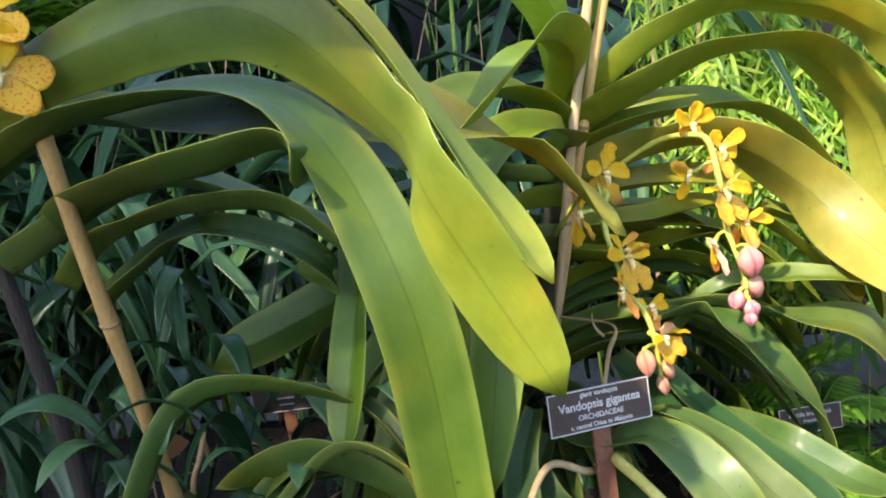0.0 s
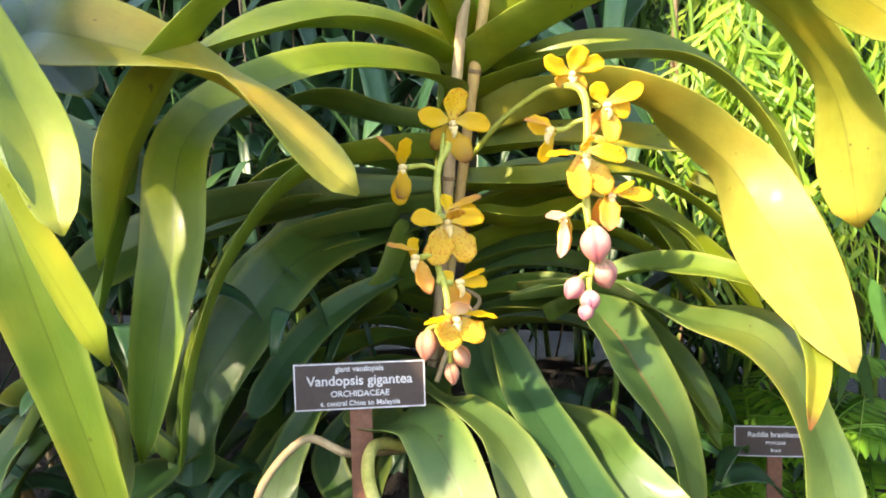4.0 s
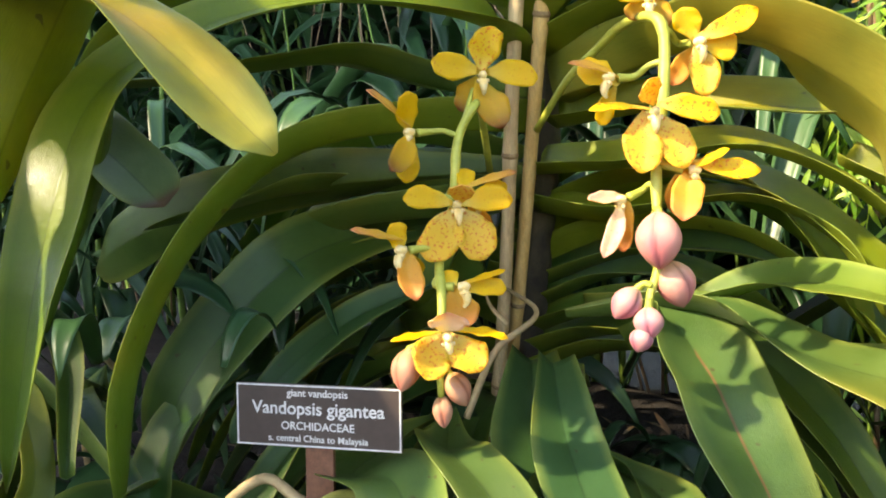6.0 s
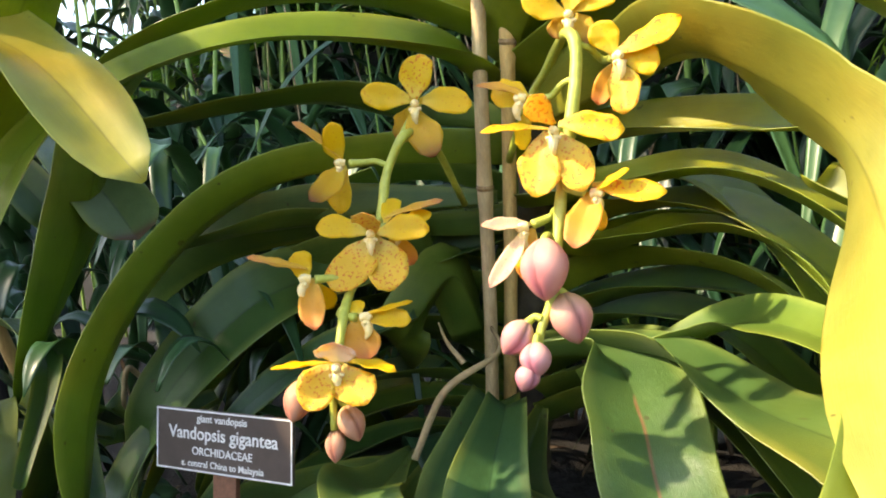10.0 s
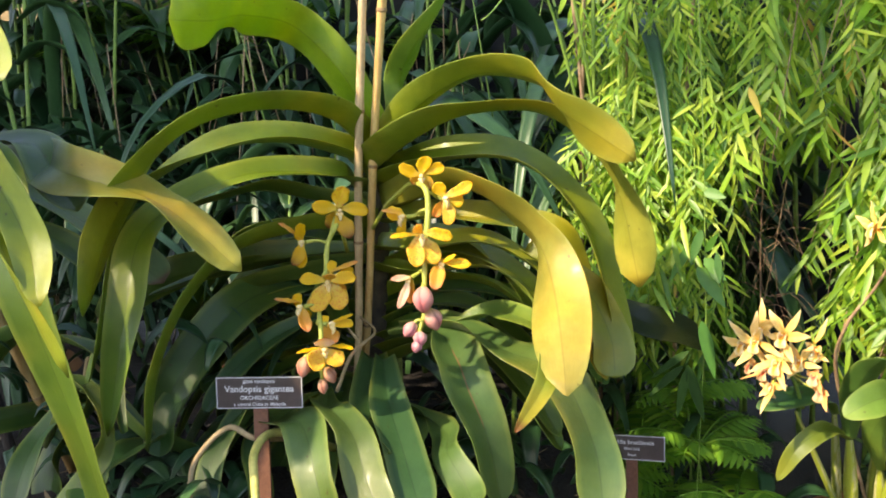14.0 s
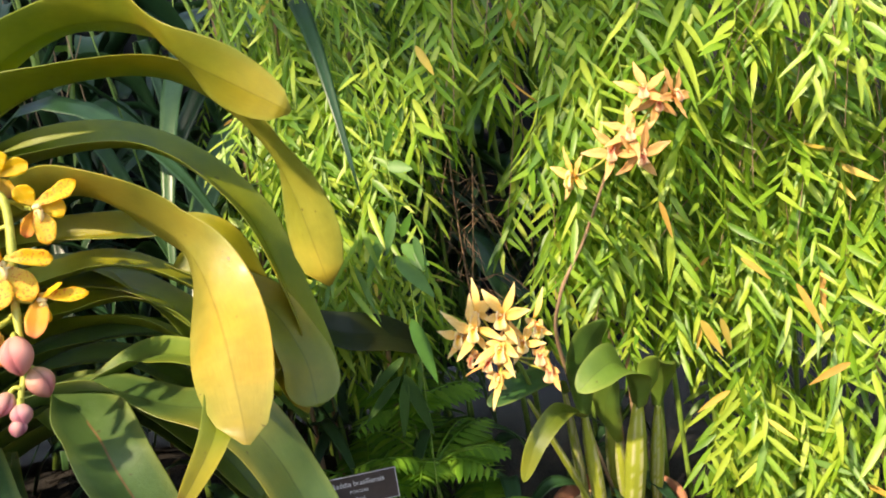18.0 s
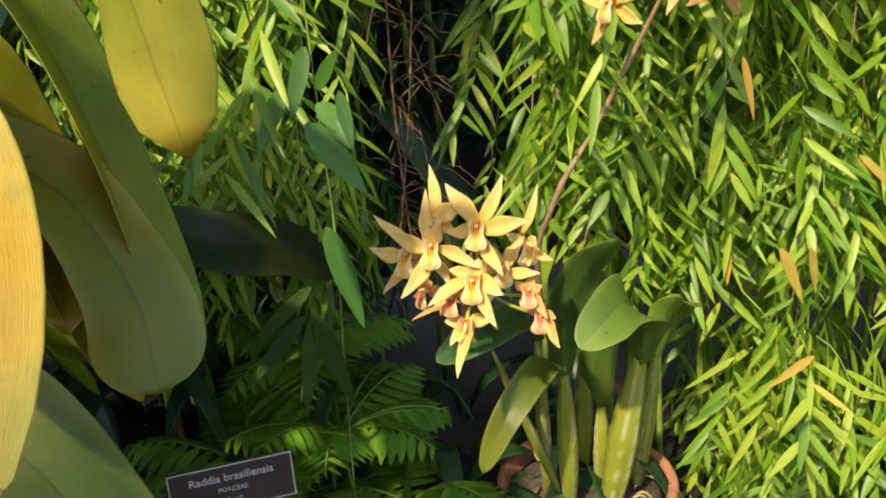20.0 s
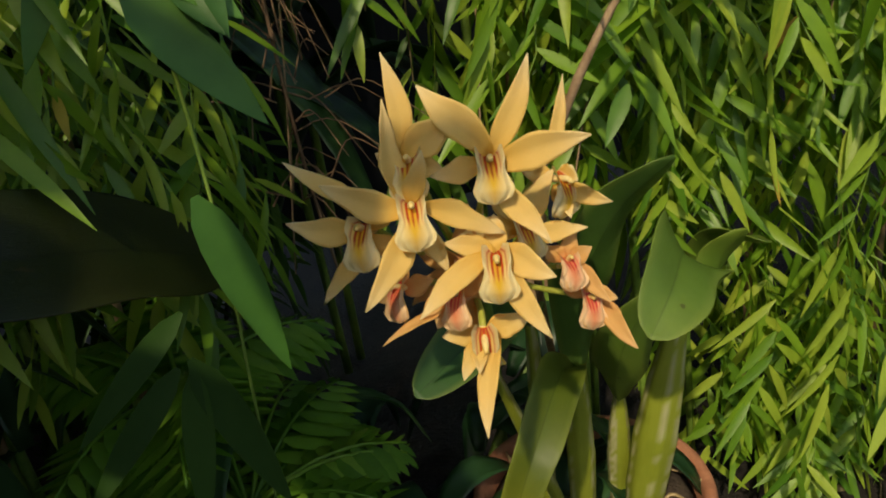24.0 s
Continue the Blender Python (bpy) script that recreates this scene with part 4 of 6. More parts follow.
# ---- canes ----
CANEDARK = plain_material("old bamboo cane", (0.30, 0.17, 0.05), (0.46, 0.30, 0.11), 22, 0.55, 0.4, 0.001, (6, 6, 0.5))
NODE = plain_material("cane joint", (0.16, 0.09, 0.04), (0.36, 0.23, 0.10), 60, 0.7)


def cane(name, low, high, radius, mat, label, knots):
    ob = tube(name, [low, Vector(low).lerp(high, 0.33) + Vector((0.003, 0, 0)), Vector(low).lerp(high, 0.66) - Vector((0.002, 0, 0)), high], [radius * 1.05, radius, radius, radius * 0.92], mat, None, "", 14, 60, knots)
    axis = Vector(high) - Vector(low)
    turn = axis.to_track_quat("Z", "Y").to_matrix().to_4x4()
    for k in knots:
        at = Vector(curve_through([tuple(low), tuple(Vector(low).lerp(high, 0.33) + Vector((0.003, 0, 0))), tuple(Vector(low).lerp(high, 0.66) - Vector((0.002, 0, 0))), tuple(high)], 101)[round(100 * k)])
        ring = tube_mesh("node", [(0, 0, -0.0035), (0, 0, -0.0008), (0, 0, 0.0008), (0, 0, 0.003)], [radius * 1.06, radius * 1.30, radius * 1.2, radius * 1.04], NODE, 14, 12)
        put("node", ring, ob, Matrix.Translation(at) @ turn, "darker swollen joint")
    tagged(ob, label, "stake")
    return ob


def along(a, b, z):
    f = (z - a[2]) / (b[2] - a[2])
    return tuple(p + (q - p) * f for p, q in zip(a, b))


A1, B1 = (0.090, 0.906, 0.30), (0.217, 0.819, 1.0)
A2, B2 = (0.089, 0.929, 0.30), (0.248, 0.825, 1.0)
cane("bamboo_stake", along(A1, B1, 0.16), along(A1, B1, 0.845), 0.0055, CANEGREY, "slender grey-brown bamboo stake beside the orchid stem", (0.22, 0.52, 0.78))
cane("bamboo_stake", along(A2, B2, 0.16), along(A2, B2, 0.905), 0.0055, CANE, "slender tan bamboo stake beside the orchid stem", (0.3, 0.62, 0.88))
cane("bamboo_stake", (-0.280, 0.717, 0.15), (-0.292, 0.533, 0.79), 0.0066, CANEDARK, "stout tan bamboo stake leaning in the bed", (0.28, 0.56, 0.82))


# ---- labels ----
def letters(text, size, m, parent, name="lettering"):
    cu = bpy.data.curves.new("text", "FONT")
    cu.body, cu.size, cu.align_x, cu.align_y = text, size, "CENTER", "CENTER"
    cu.extrude, cu.offset = 0.00012, 0.013 * size
    ob = bpy.data.objects.new("text", cu)
    scene.collection.objects.link(ob)
    me = bpy.data.meshes.new_from_object(ob.evaluated_get(bpy.context.evaluated_depsgraph_get()))
    bpy.data.objects.remove(ob)
    me.materials.clear()
    me.materials.append(WHITE)
    return put(name, me, parent, m)


def plant_label(m, width, height, lines, post, label):
    thing = root("plant_label", m.translation, label=label, category="sign")
    part("plate", box_bm((width, height, 0.0022), (0, 0, 0), 0.0004), PLATE, thing, "dark brown plate", m)
    b = 0.0009
    for sx, sy, ax, ay in ((width - 0.0006, b, 0, height / 2 - b), (width - 0.0006, b, 0, -height / 2 + b), (b, height - 3 * b, width / 2 - b, 0), (b, height - 3 * b, -width / 2 + b, 0)):
        part("border", box_bm((sx, sy, 0.0004), (ax, ay, 0.00125)), WHITE, thing, "white edge line", m)
    for text, size, y in lines:
        if text:
            letters(text, size, m @ Matrix.Translation((0, y, 0.0012)), thing)
        else:
            part("lettering", box_bm((size * 6, size * 0.55, 0.0003), (0, y, 0.0012)), WHITE, thing, "", m)
    part("post", box_bm((0.0175, post, 0.004), (0.0, -height / 2 - post / 2 + 0.012, -0.0034), 0.0006), LATH, thing, "reddish-brown post", m)
    return thing


def pose_of(tl, tr, bl):
    tl, tr, bl = Vector(tl), Vector(tr), Vector(bl)
    x = (tr - tl).normalized()
    z = x.cross((tl - bl)).normalized()
    y = z.cross(x)
    return Matrix.Translation((tr + bl) / 2) @ Matrix((x, y, z)).transposed().to_4x4()


plant_label(pose_of((0.062, 0.637, 0.394), (0.158, 0.672, 0.391), (0.064, 0.633, 0.357)), 0.1025, 0.0375,
            (("giant vandopsis", 0.0062, 0.0135), ("Vandopsis gigantea", 0.0108, 0.0042), ("ORCHIDACEAE", 0.0066, -0.0062), ("s. central China to Malaysia", 0.0056, -0.0136)), 0.20,
            "small dark plant label with white lettering on a post")
plant_label(pose_of((0.4235, 1.036, 0.1955), (0.5165, 1.050, 0.1945), (0.4235, 1.032, 0.158)), 0.095, 0.0375,
            (("Raddia brasiliensis", 0.0088, 0.008), ("POACEAE", 0.0052, -0.002), ("Brazil", 0.0052, -0.011)), 0.30,
            "small dark plant label beside the bamboo grass")
plant_label(pose_of((-0.300, 1.02, 0.318), (-0.203, 1.005, 0.325), (-0.302, 1.02, 0.278)), 0.0975, 0.042,
            (("        portillae", 0.0088, 0.009), ("", 0.0042, -0.002), ("", 0.0035, -0.011)), 0.16,
            "small dark plant label half hidden behind leaves")


# ---- small foliage ----
def blade_verts(base, way, side, length, width, droop, rows=6, fold=0.25):
    """A small folded lance leaf: three rows of points, as lists of places and faces."""
    base, way, side = Vector(base), Vector(way).normalized(), Vector(side).normalized()
    nrm = side.cross(way).normalized()
    vs, fs = [], []
    for i in range(rows):
        u = i / (rows - 1)
        w = width / 2 * (math.sin(math.pi * min(1, (u * 0.93 + 0.05)) ** 0.75) ** 0.9 if 0 < i < rows - 1 else (0.18 if i == 0 else 0.02))
        c = base + way * (length * u) + Vector((0, 0, -droop * length * u * u))
        vs += [c - side * w + nrm * (w * fold), c, c + side * w + nrm * (w * fold)]
    for i in range(rows - 1):
        a = i * 3
        fs += [(a, a + 1, a + 4, a + 3), (a + 1, a + 2, a + 5, a + 4)]
    return vs, fs


def spray_leaves(r, count, reach, leaf, wide):
    """Leaves in two ranks along a drooping twig that starts at the origin along +x."""
    twig, leaves, droop = [], [], r.uniform(-0.28, -0.02)
    for k in range(7):
        s = k / 6
        twig.append(Vector((reach * s, 0.015 * math.sin(3 * s + r.random()), -0.35 * reach * s * s)))
    for k in range(count):
        s = 0.22 + 0.78 * (k / (count - 1)) ** 0.8
        i = min(5, int(s * 6))
        p = twig[i].lerp(twig[i + 1], s * 6 - i)
        side = 1 if k % 2 else -1
        fan = radians(r.uniform(16, 58)) * (1 - 0.6 * (k == count - 1)) * side
        way = Vector((math.cos(fan), math.sin(fan), droop + r.uniform(-0.30, 0.10)))
        across = way.cross(Vector((r.uniform(-0.16, 0.16), r.uniform(-0.16, 0.16), 1))).normalized()
        leaves.append((p, way, across, leaf * r.uniform(0.55, 1.2), wide * r.uniform(0.8, 1.15), r.uniform(0.05, 0.3)))
    return twig, leaves


SMALL = []
for i in range(8):
    v, f = blade_verts((0, 0, 0), (1, 0, 0), (0, 1, 0), 1.0, 0.138 + 0.012 * (i % 3), 0.05 + 0.04 * (i % 4), 6)
    SMALL.append(mesh_of("leaf", v, f, BAMBOO))
SMALLDRY = mesh_of("leaf", *blade_verts((0, 0, 0), (1, 0, 0), (0, 1, 0), 1.0, 0.17, 0.15, 6), DRYLEAF)


def leaf_pose(p, way, across, length):
    x = Vector(way).normalized()
    y = (Vector(across) - x * x.dot(Vector(across))).normalized()
    return Matrix.Translation(p) @ Matrix((x, y, x.cross(y))).transposed().to_4x4() @ Matrix.Scale(length, 4)


class Foliage:
    """Sprays of one plant: the leaves nearest the path as parts, the rest joined."""

    def __init__(self, plant, singles, mat):
        self.plant, self.left, self.mat, self.vs, self.fs = plant, singles, mat, [], []

    def spray(self, r, m, count, reach, leaf, wide, near):
        twig, leaves = spray_leaves(r, count, reach, leaf, wide)
        if near and self.left >= count:
            self.left -= count
            core = put("twig", tube_mesh("twig", twig, [0.0009, 0.0005], GREENSTEM, 5, 9), self.plant, m)
            for p, way, across, length, w, droop in leaves:
                put("leaf", SMALLDRY if r.random() < 0.03 else r.choice(SMALL), core, m @ leaf_pose(p, way, across, length))
            return
        for q in leaves:
            v, f = blade_verts(*q)
            o = len(self.vs)
            self.vs += [m @ p for p in v]
            self.fs += [tuple(o + i for i in k) for k in f]
        for i in range(len(twig) - 1):
            a, b, o = m @ twig[i], m @ twig[i + 1], len(self.vs)
            d = Vector((0.0006, 0.0003, 0.0004))
            self.vs += [a - d, a + d, b + d, b - d]
            self.fs.append((o, o + 1, o + 2, o + 3))

    def close(self):
        if self.vs:
            tagged(put("foliage", mesh_of("foliage", self.vs, self.fs, self.mat), self.plant), kind="stuff")


def outward(r, base_yaw=0.0, spread=55, drop=(28, 74)):
    """A pose turn: the twig's +x swings out of the hedge towards -y and droops."""
    yaw = radians(-90 + base_yaw + r.uniform(-spread, spread))
    return Matrix.Rotation(yaw, 4, "Z") @ Matrix.Rotation(radians(r.uniform(*drop)), 4, "Y") @ Matrix.Rotation(radians(r.uniform(-28, 28)), 4, "X")


def hedge_face(x, z):
    """How far back the leafy face of the bamboo stands."""
    y = 1.13 + 0.05 * math.sin(7 * x + 4 * z) + 0.04 * math.sin(13 * z - 5 * x)
    y += 0.26 * math.exp(-((x - 0.655) / 0.085) ** 2 - ((z - 0.40) / 0.16) ** 2)     # the dark hollow
    y += 0.30 * max(0.0, 0.56 - x) * 2.2                                             # falls back at its open end
    y += 0.16 * math.exp(-((x - 0.79) / 0.13) ** 2 - ((z - 0.02) / 0.17) ** 2)        # room for the pot
    y -= 0.10 * max(0.0, x - 0.95)
    return y


def bamboo(name, x0, x1, count, seed, label, low=0.40):
    r = random.Random(seed)
    xm = (x0 + x1) / 2
    plant = root(name, (xm, 1.25, -0.09), label=label, category="bamboo", group="bamboo clumps of the hedge")
    for k in range(7):
        x = r.uniform(x0, x1)
        if 0.52 < x < 0.76:
            continue
        top = r.uniform(0.8, 1.35)
        lean = r.uniform(-0.10, 0.10)
        tube("culm", [(x, 1.30, -0.10), (x + lean * 0.3, 1.29, top * 0.5), (x + lean, 1.20, top), (x + lean * 1.6, 1.06, top - 0.05)], [0.004, 0.0035, 0.002, 0.001], GREENSTEM if k % 3 else TWIG, plant, sides=7, n=30, knots=[q / 7 for q in range(1, 7)])
    leafage = Foliage(plant, 290, BAMBOO)
    done = 0
    while done < count:
        # sprays hang in tufts, with dark gaps between them
        tx, tz = r.uniform(x0, x1), -0.05 + 1.40 * r.random() ** 1.15
        jut = r.uniform(-0.05, 0.07)
        for k in range(r.randint(4, 9)):
            done += 1
            x, z = tx + r.gauss(0, 0.03), tz + r.gauss(0, 0.04)
            depth = abs(r.gauss(0, 0.05))
            y = hedge_face(x, z) + depth + (jut if x > 0.72 else max(0.0, jut))
            if (0.585 < x < 0.73 and z < 0.60 and r.random() < 0.97) or (x < 0.585 and z < low) or (x < 0.47 and z > 0.90) or (0.66 < x < 0.93 and z < 0.37) or (x < 1.02 and z < 0.05) or (abs(x - 0.65) < 0.075 and z < 0.72):
                continue
            m = Matrix.Translation((x, y, z)) @ outward(r, 18 * (x < 0.6)) @ Matrix.Scale(r.uniform(0.8, 1.2), 4)
            fine = r.random() < (0.8 if x < 0.62 else 0.25)
            if x > 0.74 and depth < 0.05 and r.random() < 0.30:
                m = Matrix.Translation((x, y - 0.02, z + 0.06)) @ outward(r, 0, 50, (48, 82))
                leafage.spray(r, m, r.randint(12, 16), 0.20, 0.050, 0.0078, True)
                continue
            leafage.spray(r, m, r.randint(9, 14), 0.13, 0.038 if fine else 0.057, 0.0054 if fine else 0.0078, depth < 0.035)
    leafage.close()
    return plant


bamboo("bamboo_clump", 0.40, 0.60, 400, 11, "feathery green bamboo clump at the open end of the hedge")
bamboo("bamboo_clump", 0.32, 0.46, 260, 17, "fine green bamboo sprays behind the large orchid", 0.56)
bamboo("bamboo_clump", 0.60, 0.80, 220, 12, "feathery green bamboo clump behind the potted orchid")
bamboo("bamboo_clump", 0.80, 1.02, 380, 13, "sunlit yellow-green bamboo clump with drooping sprays")
bamboo("bamboo_clump", 1.02, 1.36, 430, 14, "sunlit yellow-green bamboo clump with drooping sprays")


inner = root("bamboo_clump", (0.9, 1.40, -0.09), label="dense shaded bamboo deep inside the hedge", category="bamboo", group="bamboo clumps of the hedge")
ir = random.Random(15)
deep = Foliage(inner, 0, BAMBOO)
for k in range(340):
    x, z = ir.uniform(0.45, 1.55), ir.uniform(-0.05, 1.35)
    if (x < 0.76 and z < 0.6) or (x < 0.95 and z < 0.33):
        continue
    deep.spray(ir, Matrix.Translation((x, hedge_face(x, z) + ir.uniform(0.16, 0.30), z)) @ outward(ir, 0, 80) @ Matrix.Scale(1.35, 4), 11, 0.12, 0.052, 0.0086, False)
for k in range(6):
    x = 0.80 + 0.11 * k
    tube("culm", [(x, 1.36, -0.09), (x + 0.02, 1.36, 0.6), (x - 0.03, 1.34, 1.2)], [0.004, 0.0035, 0.002], GREENSTEM, inner, sides=6, n=24, knots=[q / 6 for q in range(1, 6)])
deep.close()

# sprays behind the large orchid, with shade put into their leaf colour
dusk = root("bamboo_clump", (0.50, 1.36, -0.09), label="sparse bamboo sprays behind the orchid, leaves coloured dark for shade", category="bamboo", group="bamboo clumps of the hedge")
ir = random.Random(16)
dim = Foliage(dusk, 0, SHADEDLEAF)
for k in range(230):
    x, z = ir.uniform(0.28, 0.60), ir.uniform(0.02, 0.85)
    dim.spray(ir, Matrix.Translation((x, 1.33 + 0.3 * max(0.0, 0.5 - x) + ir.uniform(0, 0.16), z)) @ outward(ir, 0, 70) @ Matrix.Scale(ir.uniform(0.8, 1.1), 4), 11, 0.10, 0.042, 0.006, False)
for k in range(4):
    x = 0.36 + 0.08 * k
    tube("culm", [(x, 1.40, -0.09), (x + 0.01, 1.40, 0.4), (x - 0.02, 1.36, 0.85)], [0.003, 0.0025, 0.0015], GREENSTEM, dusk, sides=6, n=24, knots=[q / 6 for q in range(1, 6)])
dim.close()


def single_leaf(parent, a, b, width, mat, droop=0.1, name="leaf", tilt=0.0, label=""):
    a, b = Vector(a), Vector(b)
    way = b - a
    side = way.cross(Vector((tilt, -1, 0.35))).normalized()
    v, f = blade_verts(a, way, side, way.length, width, droop, 9, 0.2)
    v2 = [p + Vector((0, 0.0006, -0.0004)) for p in v]
    n = len(v)
    f2 = f + [tuple(n + i for i in reversed(k)) for k in f]
    return put(name, mesh_of(name, v + v2, f2, mat), parent, None, label)


front = root("bamboo_clump", (0.95, 1.16, -0.09), label="drooping bamboo sprays hanging out over the pot", category="bamboo", group="bamboo clumps of the hedge")
fr = random.Random(21)
over = Foliage(front, 300, BAMBOO)
for k in range(34):
    x, z = fr.uniform(0.70, 1.12), fr.uniform(0.02, 0.78)
    if (x < 0.86 and z < 0.45) or (x < 0.96 and z < 0.37):
        continue
    over.spray(fr, Matrix.Translation((x, hedge_face(x, z) - 0.03, z)) @ outward(fr, 0, 45, (20, 60)), 10, 0.11, 0.054, 0.0092, True)
over.close()

# yellowed leaves caught in the hedge
for a, b, w in (((0.885, 0.985, 0.335), (0.905, 0.985, 0.295), 0.011), ((0.905, 0.98, 0.335), (0.915, 0.985, 0.300), 0.009), ((0.93, 0.97, 0.40), (0.96, 0.97, 0.375), 0.007),
                ((0.99, 0.98, 0.36), (1.01, 0.97, 0.31), 0.009), ((0.86, 1.0, 0.47), (0.87, 1.0, 0.43), 0.007), ((1.03, 0.96, 0.27), (0.98, 0.95, 0.262), 0.008), ((0.90, 0.96, 0.26), (0.86, 0.95, 0.25), 0.007)):
    single_leaf(front, a, b, w, DRYLEAF, 0.1, "leaf", 0.3, "yellowed bamboo leaf")

# dry wiry twigs in the hollow
dry = root("dry_twig_bunch", (0.64, 1.25, 0.2), label="bunch of dry brown wiry twigs hanging in the hedge", category="twigs")
dr = random.Random(5)
for k in range(46):
    x, z = 0.640 + dr.gauss(0, 0.012), dr.uniform(0.30, 0.52)
    a = dr.uniform(0, 6.28)
    l = dr.uniform(0.03, 0.09)
    tube("twig", [(x, 1.24, z), (x + l * 0.5 * math.cos(a), 1.235 + 0.02 * dr.random(), z + l * 0.35 * math.sin(a) + 0.01), (x + l * math.cos(a), 1.22, z + l * 0.7 * math.sin(a) - 0.012)], [0.0007, 0.0003], DARKTWIG, dry, sides=5, n=8)
tube("twig", [(0.645, 1.25, 0.62), (0.64, 1.245, 0.45), (0.642, 1.24, 0.33), (0.650, 1.24, 0.24)], [0.0013, 0.0013, 0.001], DARKTWIG, dry, sides=6)

# fine straw-coloured culms among the bamboo
straw = root("dry_culms", (1.0, 1.2, 0.0), label="thin straw-coloured dead bamboo culms in the hedge", category="twigs")
for k in range(44):
    x = dr.uniform(0.62, 1.25)
    z = dr.uniform(0.2, 0.9)
    y = hedge_face(x, z) + dr.uniform(-0.03, 0.05)
    e = dr.uniform(-0.10, 0.10)
    tube("culm", [(x, y + 0.05, z + 0.25), (x + e * 0.4, y, z + 0.12), (x + e, y - 0.02, z - 0.05)], [0.0011, 0.0006], TWIG, straw, sides=5, n=9)

for k in range(70):
    x, z = dr.uniform(0.98, 1.34), dr.uniform(0.50, 0.98)
    y = hedge_face(x, z) + dr.uniform(-0.05, 0.02)
    a, l = dr.uniform(-0.9, 0.9) - 1.57, dr.uniform(0.08, 0.22)
    tube("culm", [(x, y + 0.03, z), (x + l * 0.5 * math.cos(a), y, z + l * 0.45 * math.sin(a)), (x + l * math.cos(a), y - 0.01, z + l * math.sin(a))], [0.0010, 0.0005], TWIG, straw, sides=5, n=8)

# ---- climbing vine ----
vine = root("vine", (0.575, 1.07, 0.05), label="thin vine with broad lance leaves hanging before the hedge", category="vine")
tube("stem", [(0.56, 1.10, 0.85), (0.57, 1.07, 0.60), (0.572, 1.065, 0.44), (0.573, 1.065, 0.385), (0.572, 1.06, 0.335), (0.568, 1.06, 0.27), (0.56, 1.06, 0.1)], [0.0007, 0.0008, 0.0008, 0.0008, 0.0007, 0.0006], GREENSTEM, vine, sides=7, n=40, knots=(0.35, 0.5, 0.62))
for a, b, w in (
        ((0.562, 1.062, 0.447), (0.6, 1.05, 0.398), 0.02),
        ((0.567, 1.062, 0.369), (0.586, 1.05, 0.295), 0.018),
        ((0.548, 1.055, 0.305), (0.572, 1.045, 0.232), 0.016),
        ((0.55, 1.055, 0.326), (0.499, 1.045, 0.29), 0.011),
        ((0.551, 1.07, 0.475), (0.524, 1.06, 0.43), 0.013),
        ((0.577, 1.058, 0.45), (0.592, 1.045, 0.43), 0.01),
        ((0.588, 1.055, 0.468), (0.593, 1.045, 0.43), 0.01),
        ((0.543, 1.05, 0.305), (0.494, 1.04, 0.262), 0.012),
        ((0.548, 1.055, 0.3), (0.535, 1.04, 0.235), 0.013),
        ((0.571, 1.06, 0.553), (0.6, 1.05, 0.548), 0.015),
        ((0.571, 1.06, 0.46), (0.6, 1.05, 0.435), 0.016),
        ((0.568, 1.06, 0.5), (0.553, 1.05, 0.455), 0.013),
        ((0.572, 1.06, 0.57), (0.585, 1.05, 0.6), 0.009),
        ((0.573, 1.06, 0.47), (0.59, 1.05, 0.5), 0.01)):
    # leaves rooted below 0.33 m take the green with shade painted in
    single_leaf(vine, a, b, w, VINELEAF if a[2] > 0.33 else SHADEDLEAF, 0.08)

# ---- broad low leaves, shade put into their dark colour ----
low = root("shade_plant", (0.34, 1.06, 0.0), label="low plant with broad olive leaves coloured dark for shade", category="plant")
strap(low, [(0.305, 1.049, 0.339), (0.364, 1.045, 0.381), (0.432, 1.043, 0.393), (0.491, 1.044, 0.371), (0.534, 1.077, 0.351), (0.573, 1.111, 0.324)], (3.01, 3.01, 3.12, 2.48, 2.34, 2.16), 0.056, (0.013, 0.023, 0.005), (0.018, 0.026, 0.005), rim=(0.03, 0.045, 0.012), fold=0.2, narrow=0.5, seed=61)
tube("leaf_stalk", [(0.305, 1.049, 0.339), (0.29, 1.055, 0.28), (0.28, 1.06, 0.15), (0.28, 1.06, 0.02)], [0.004, 0.004, 0.005], GREENSTEM, low, sides=8)

# ---- potted orchid ----
def turned(profile, sides=48):
    vs, fs = [], []
    for x, z in profile:
        vs += [(x * math.cos(2 * math.pi * j / sides), x * math.sin(2 * math.pi * j / sides), z) for j in range(sides)]
    for i in range(len(profile) - 1):
        for j in range(sides):
            q = (j + 1) % sides
            fs.append((i * sides + j, i * sides + q, (i + 1) * sides + q, (i + 1) * sides + j))
    fs.append(tuple(range(sides - 1, -1, -1)))
    fs.append(tuple((len(profile) - 1) * sides + j for j in range(sides)))
    return vs, fs


POT = Vector((0.800, 1.185, -0.098))
pot = root("flower_pot", POT, label="plain terracotta flower pot on the soil", category="pot")
v, f = turned([(0.062, -0.01), (0.082, 0.094), (0.090, 0.096), (0.093, 0.100), (0.095, 0.126), (0.093, 0.131), (0.087, 0.131), (0.084, 0.125), (0.076, 0.07), (0.06, 0.02)])
put("body", mesh_of("body", v, f, CLAY), pot, Matrix.Translation(POT))
put("potting_bark", mesh_of("potting_bark", *turned([(0.0812, 0.112), (0.07, 0.117), (0.03, 0.121), (0.002, 0.122)]), BARK), pot, Matrix.Translation(POT), "coarse bark mix")

cat = root("potted_orchid", POT + Vector((0, 0, 0.12)), label="clustered buff-yellow orchid with ribbed pseudobulbs in a clay pot", category="orchid")


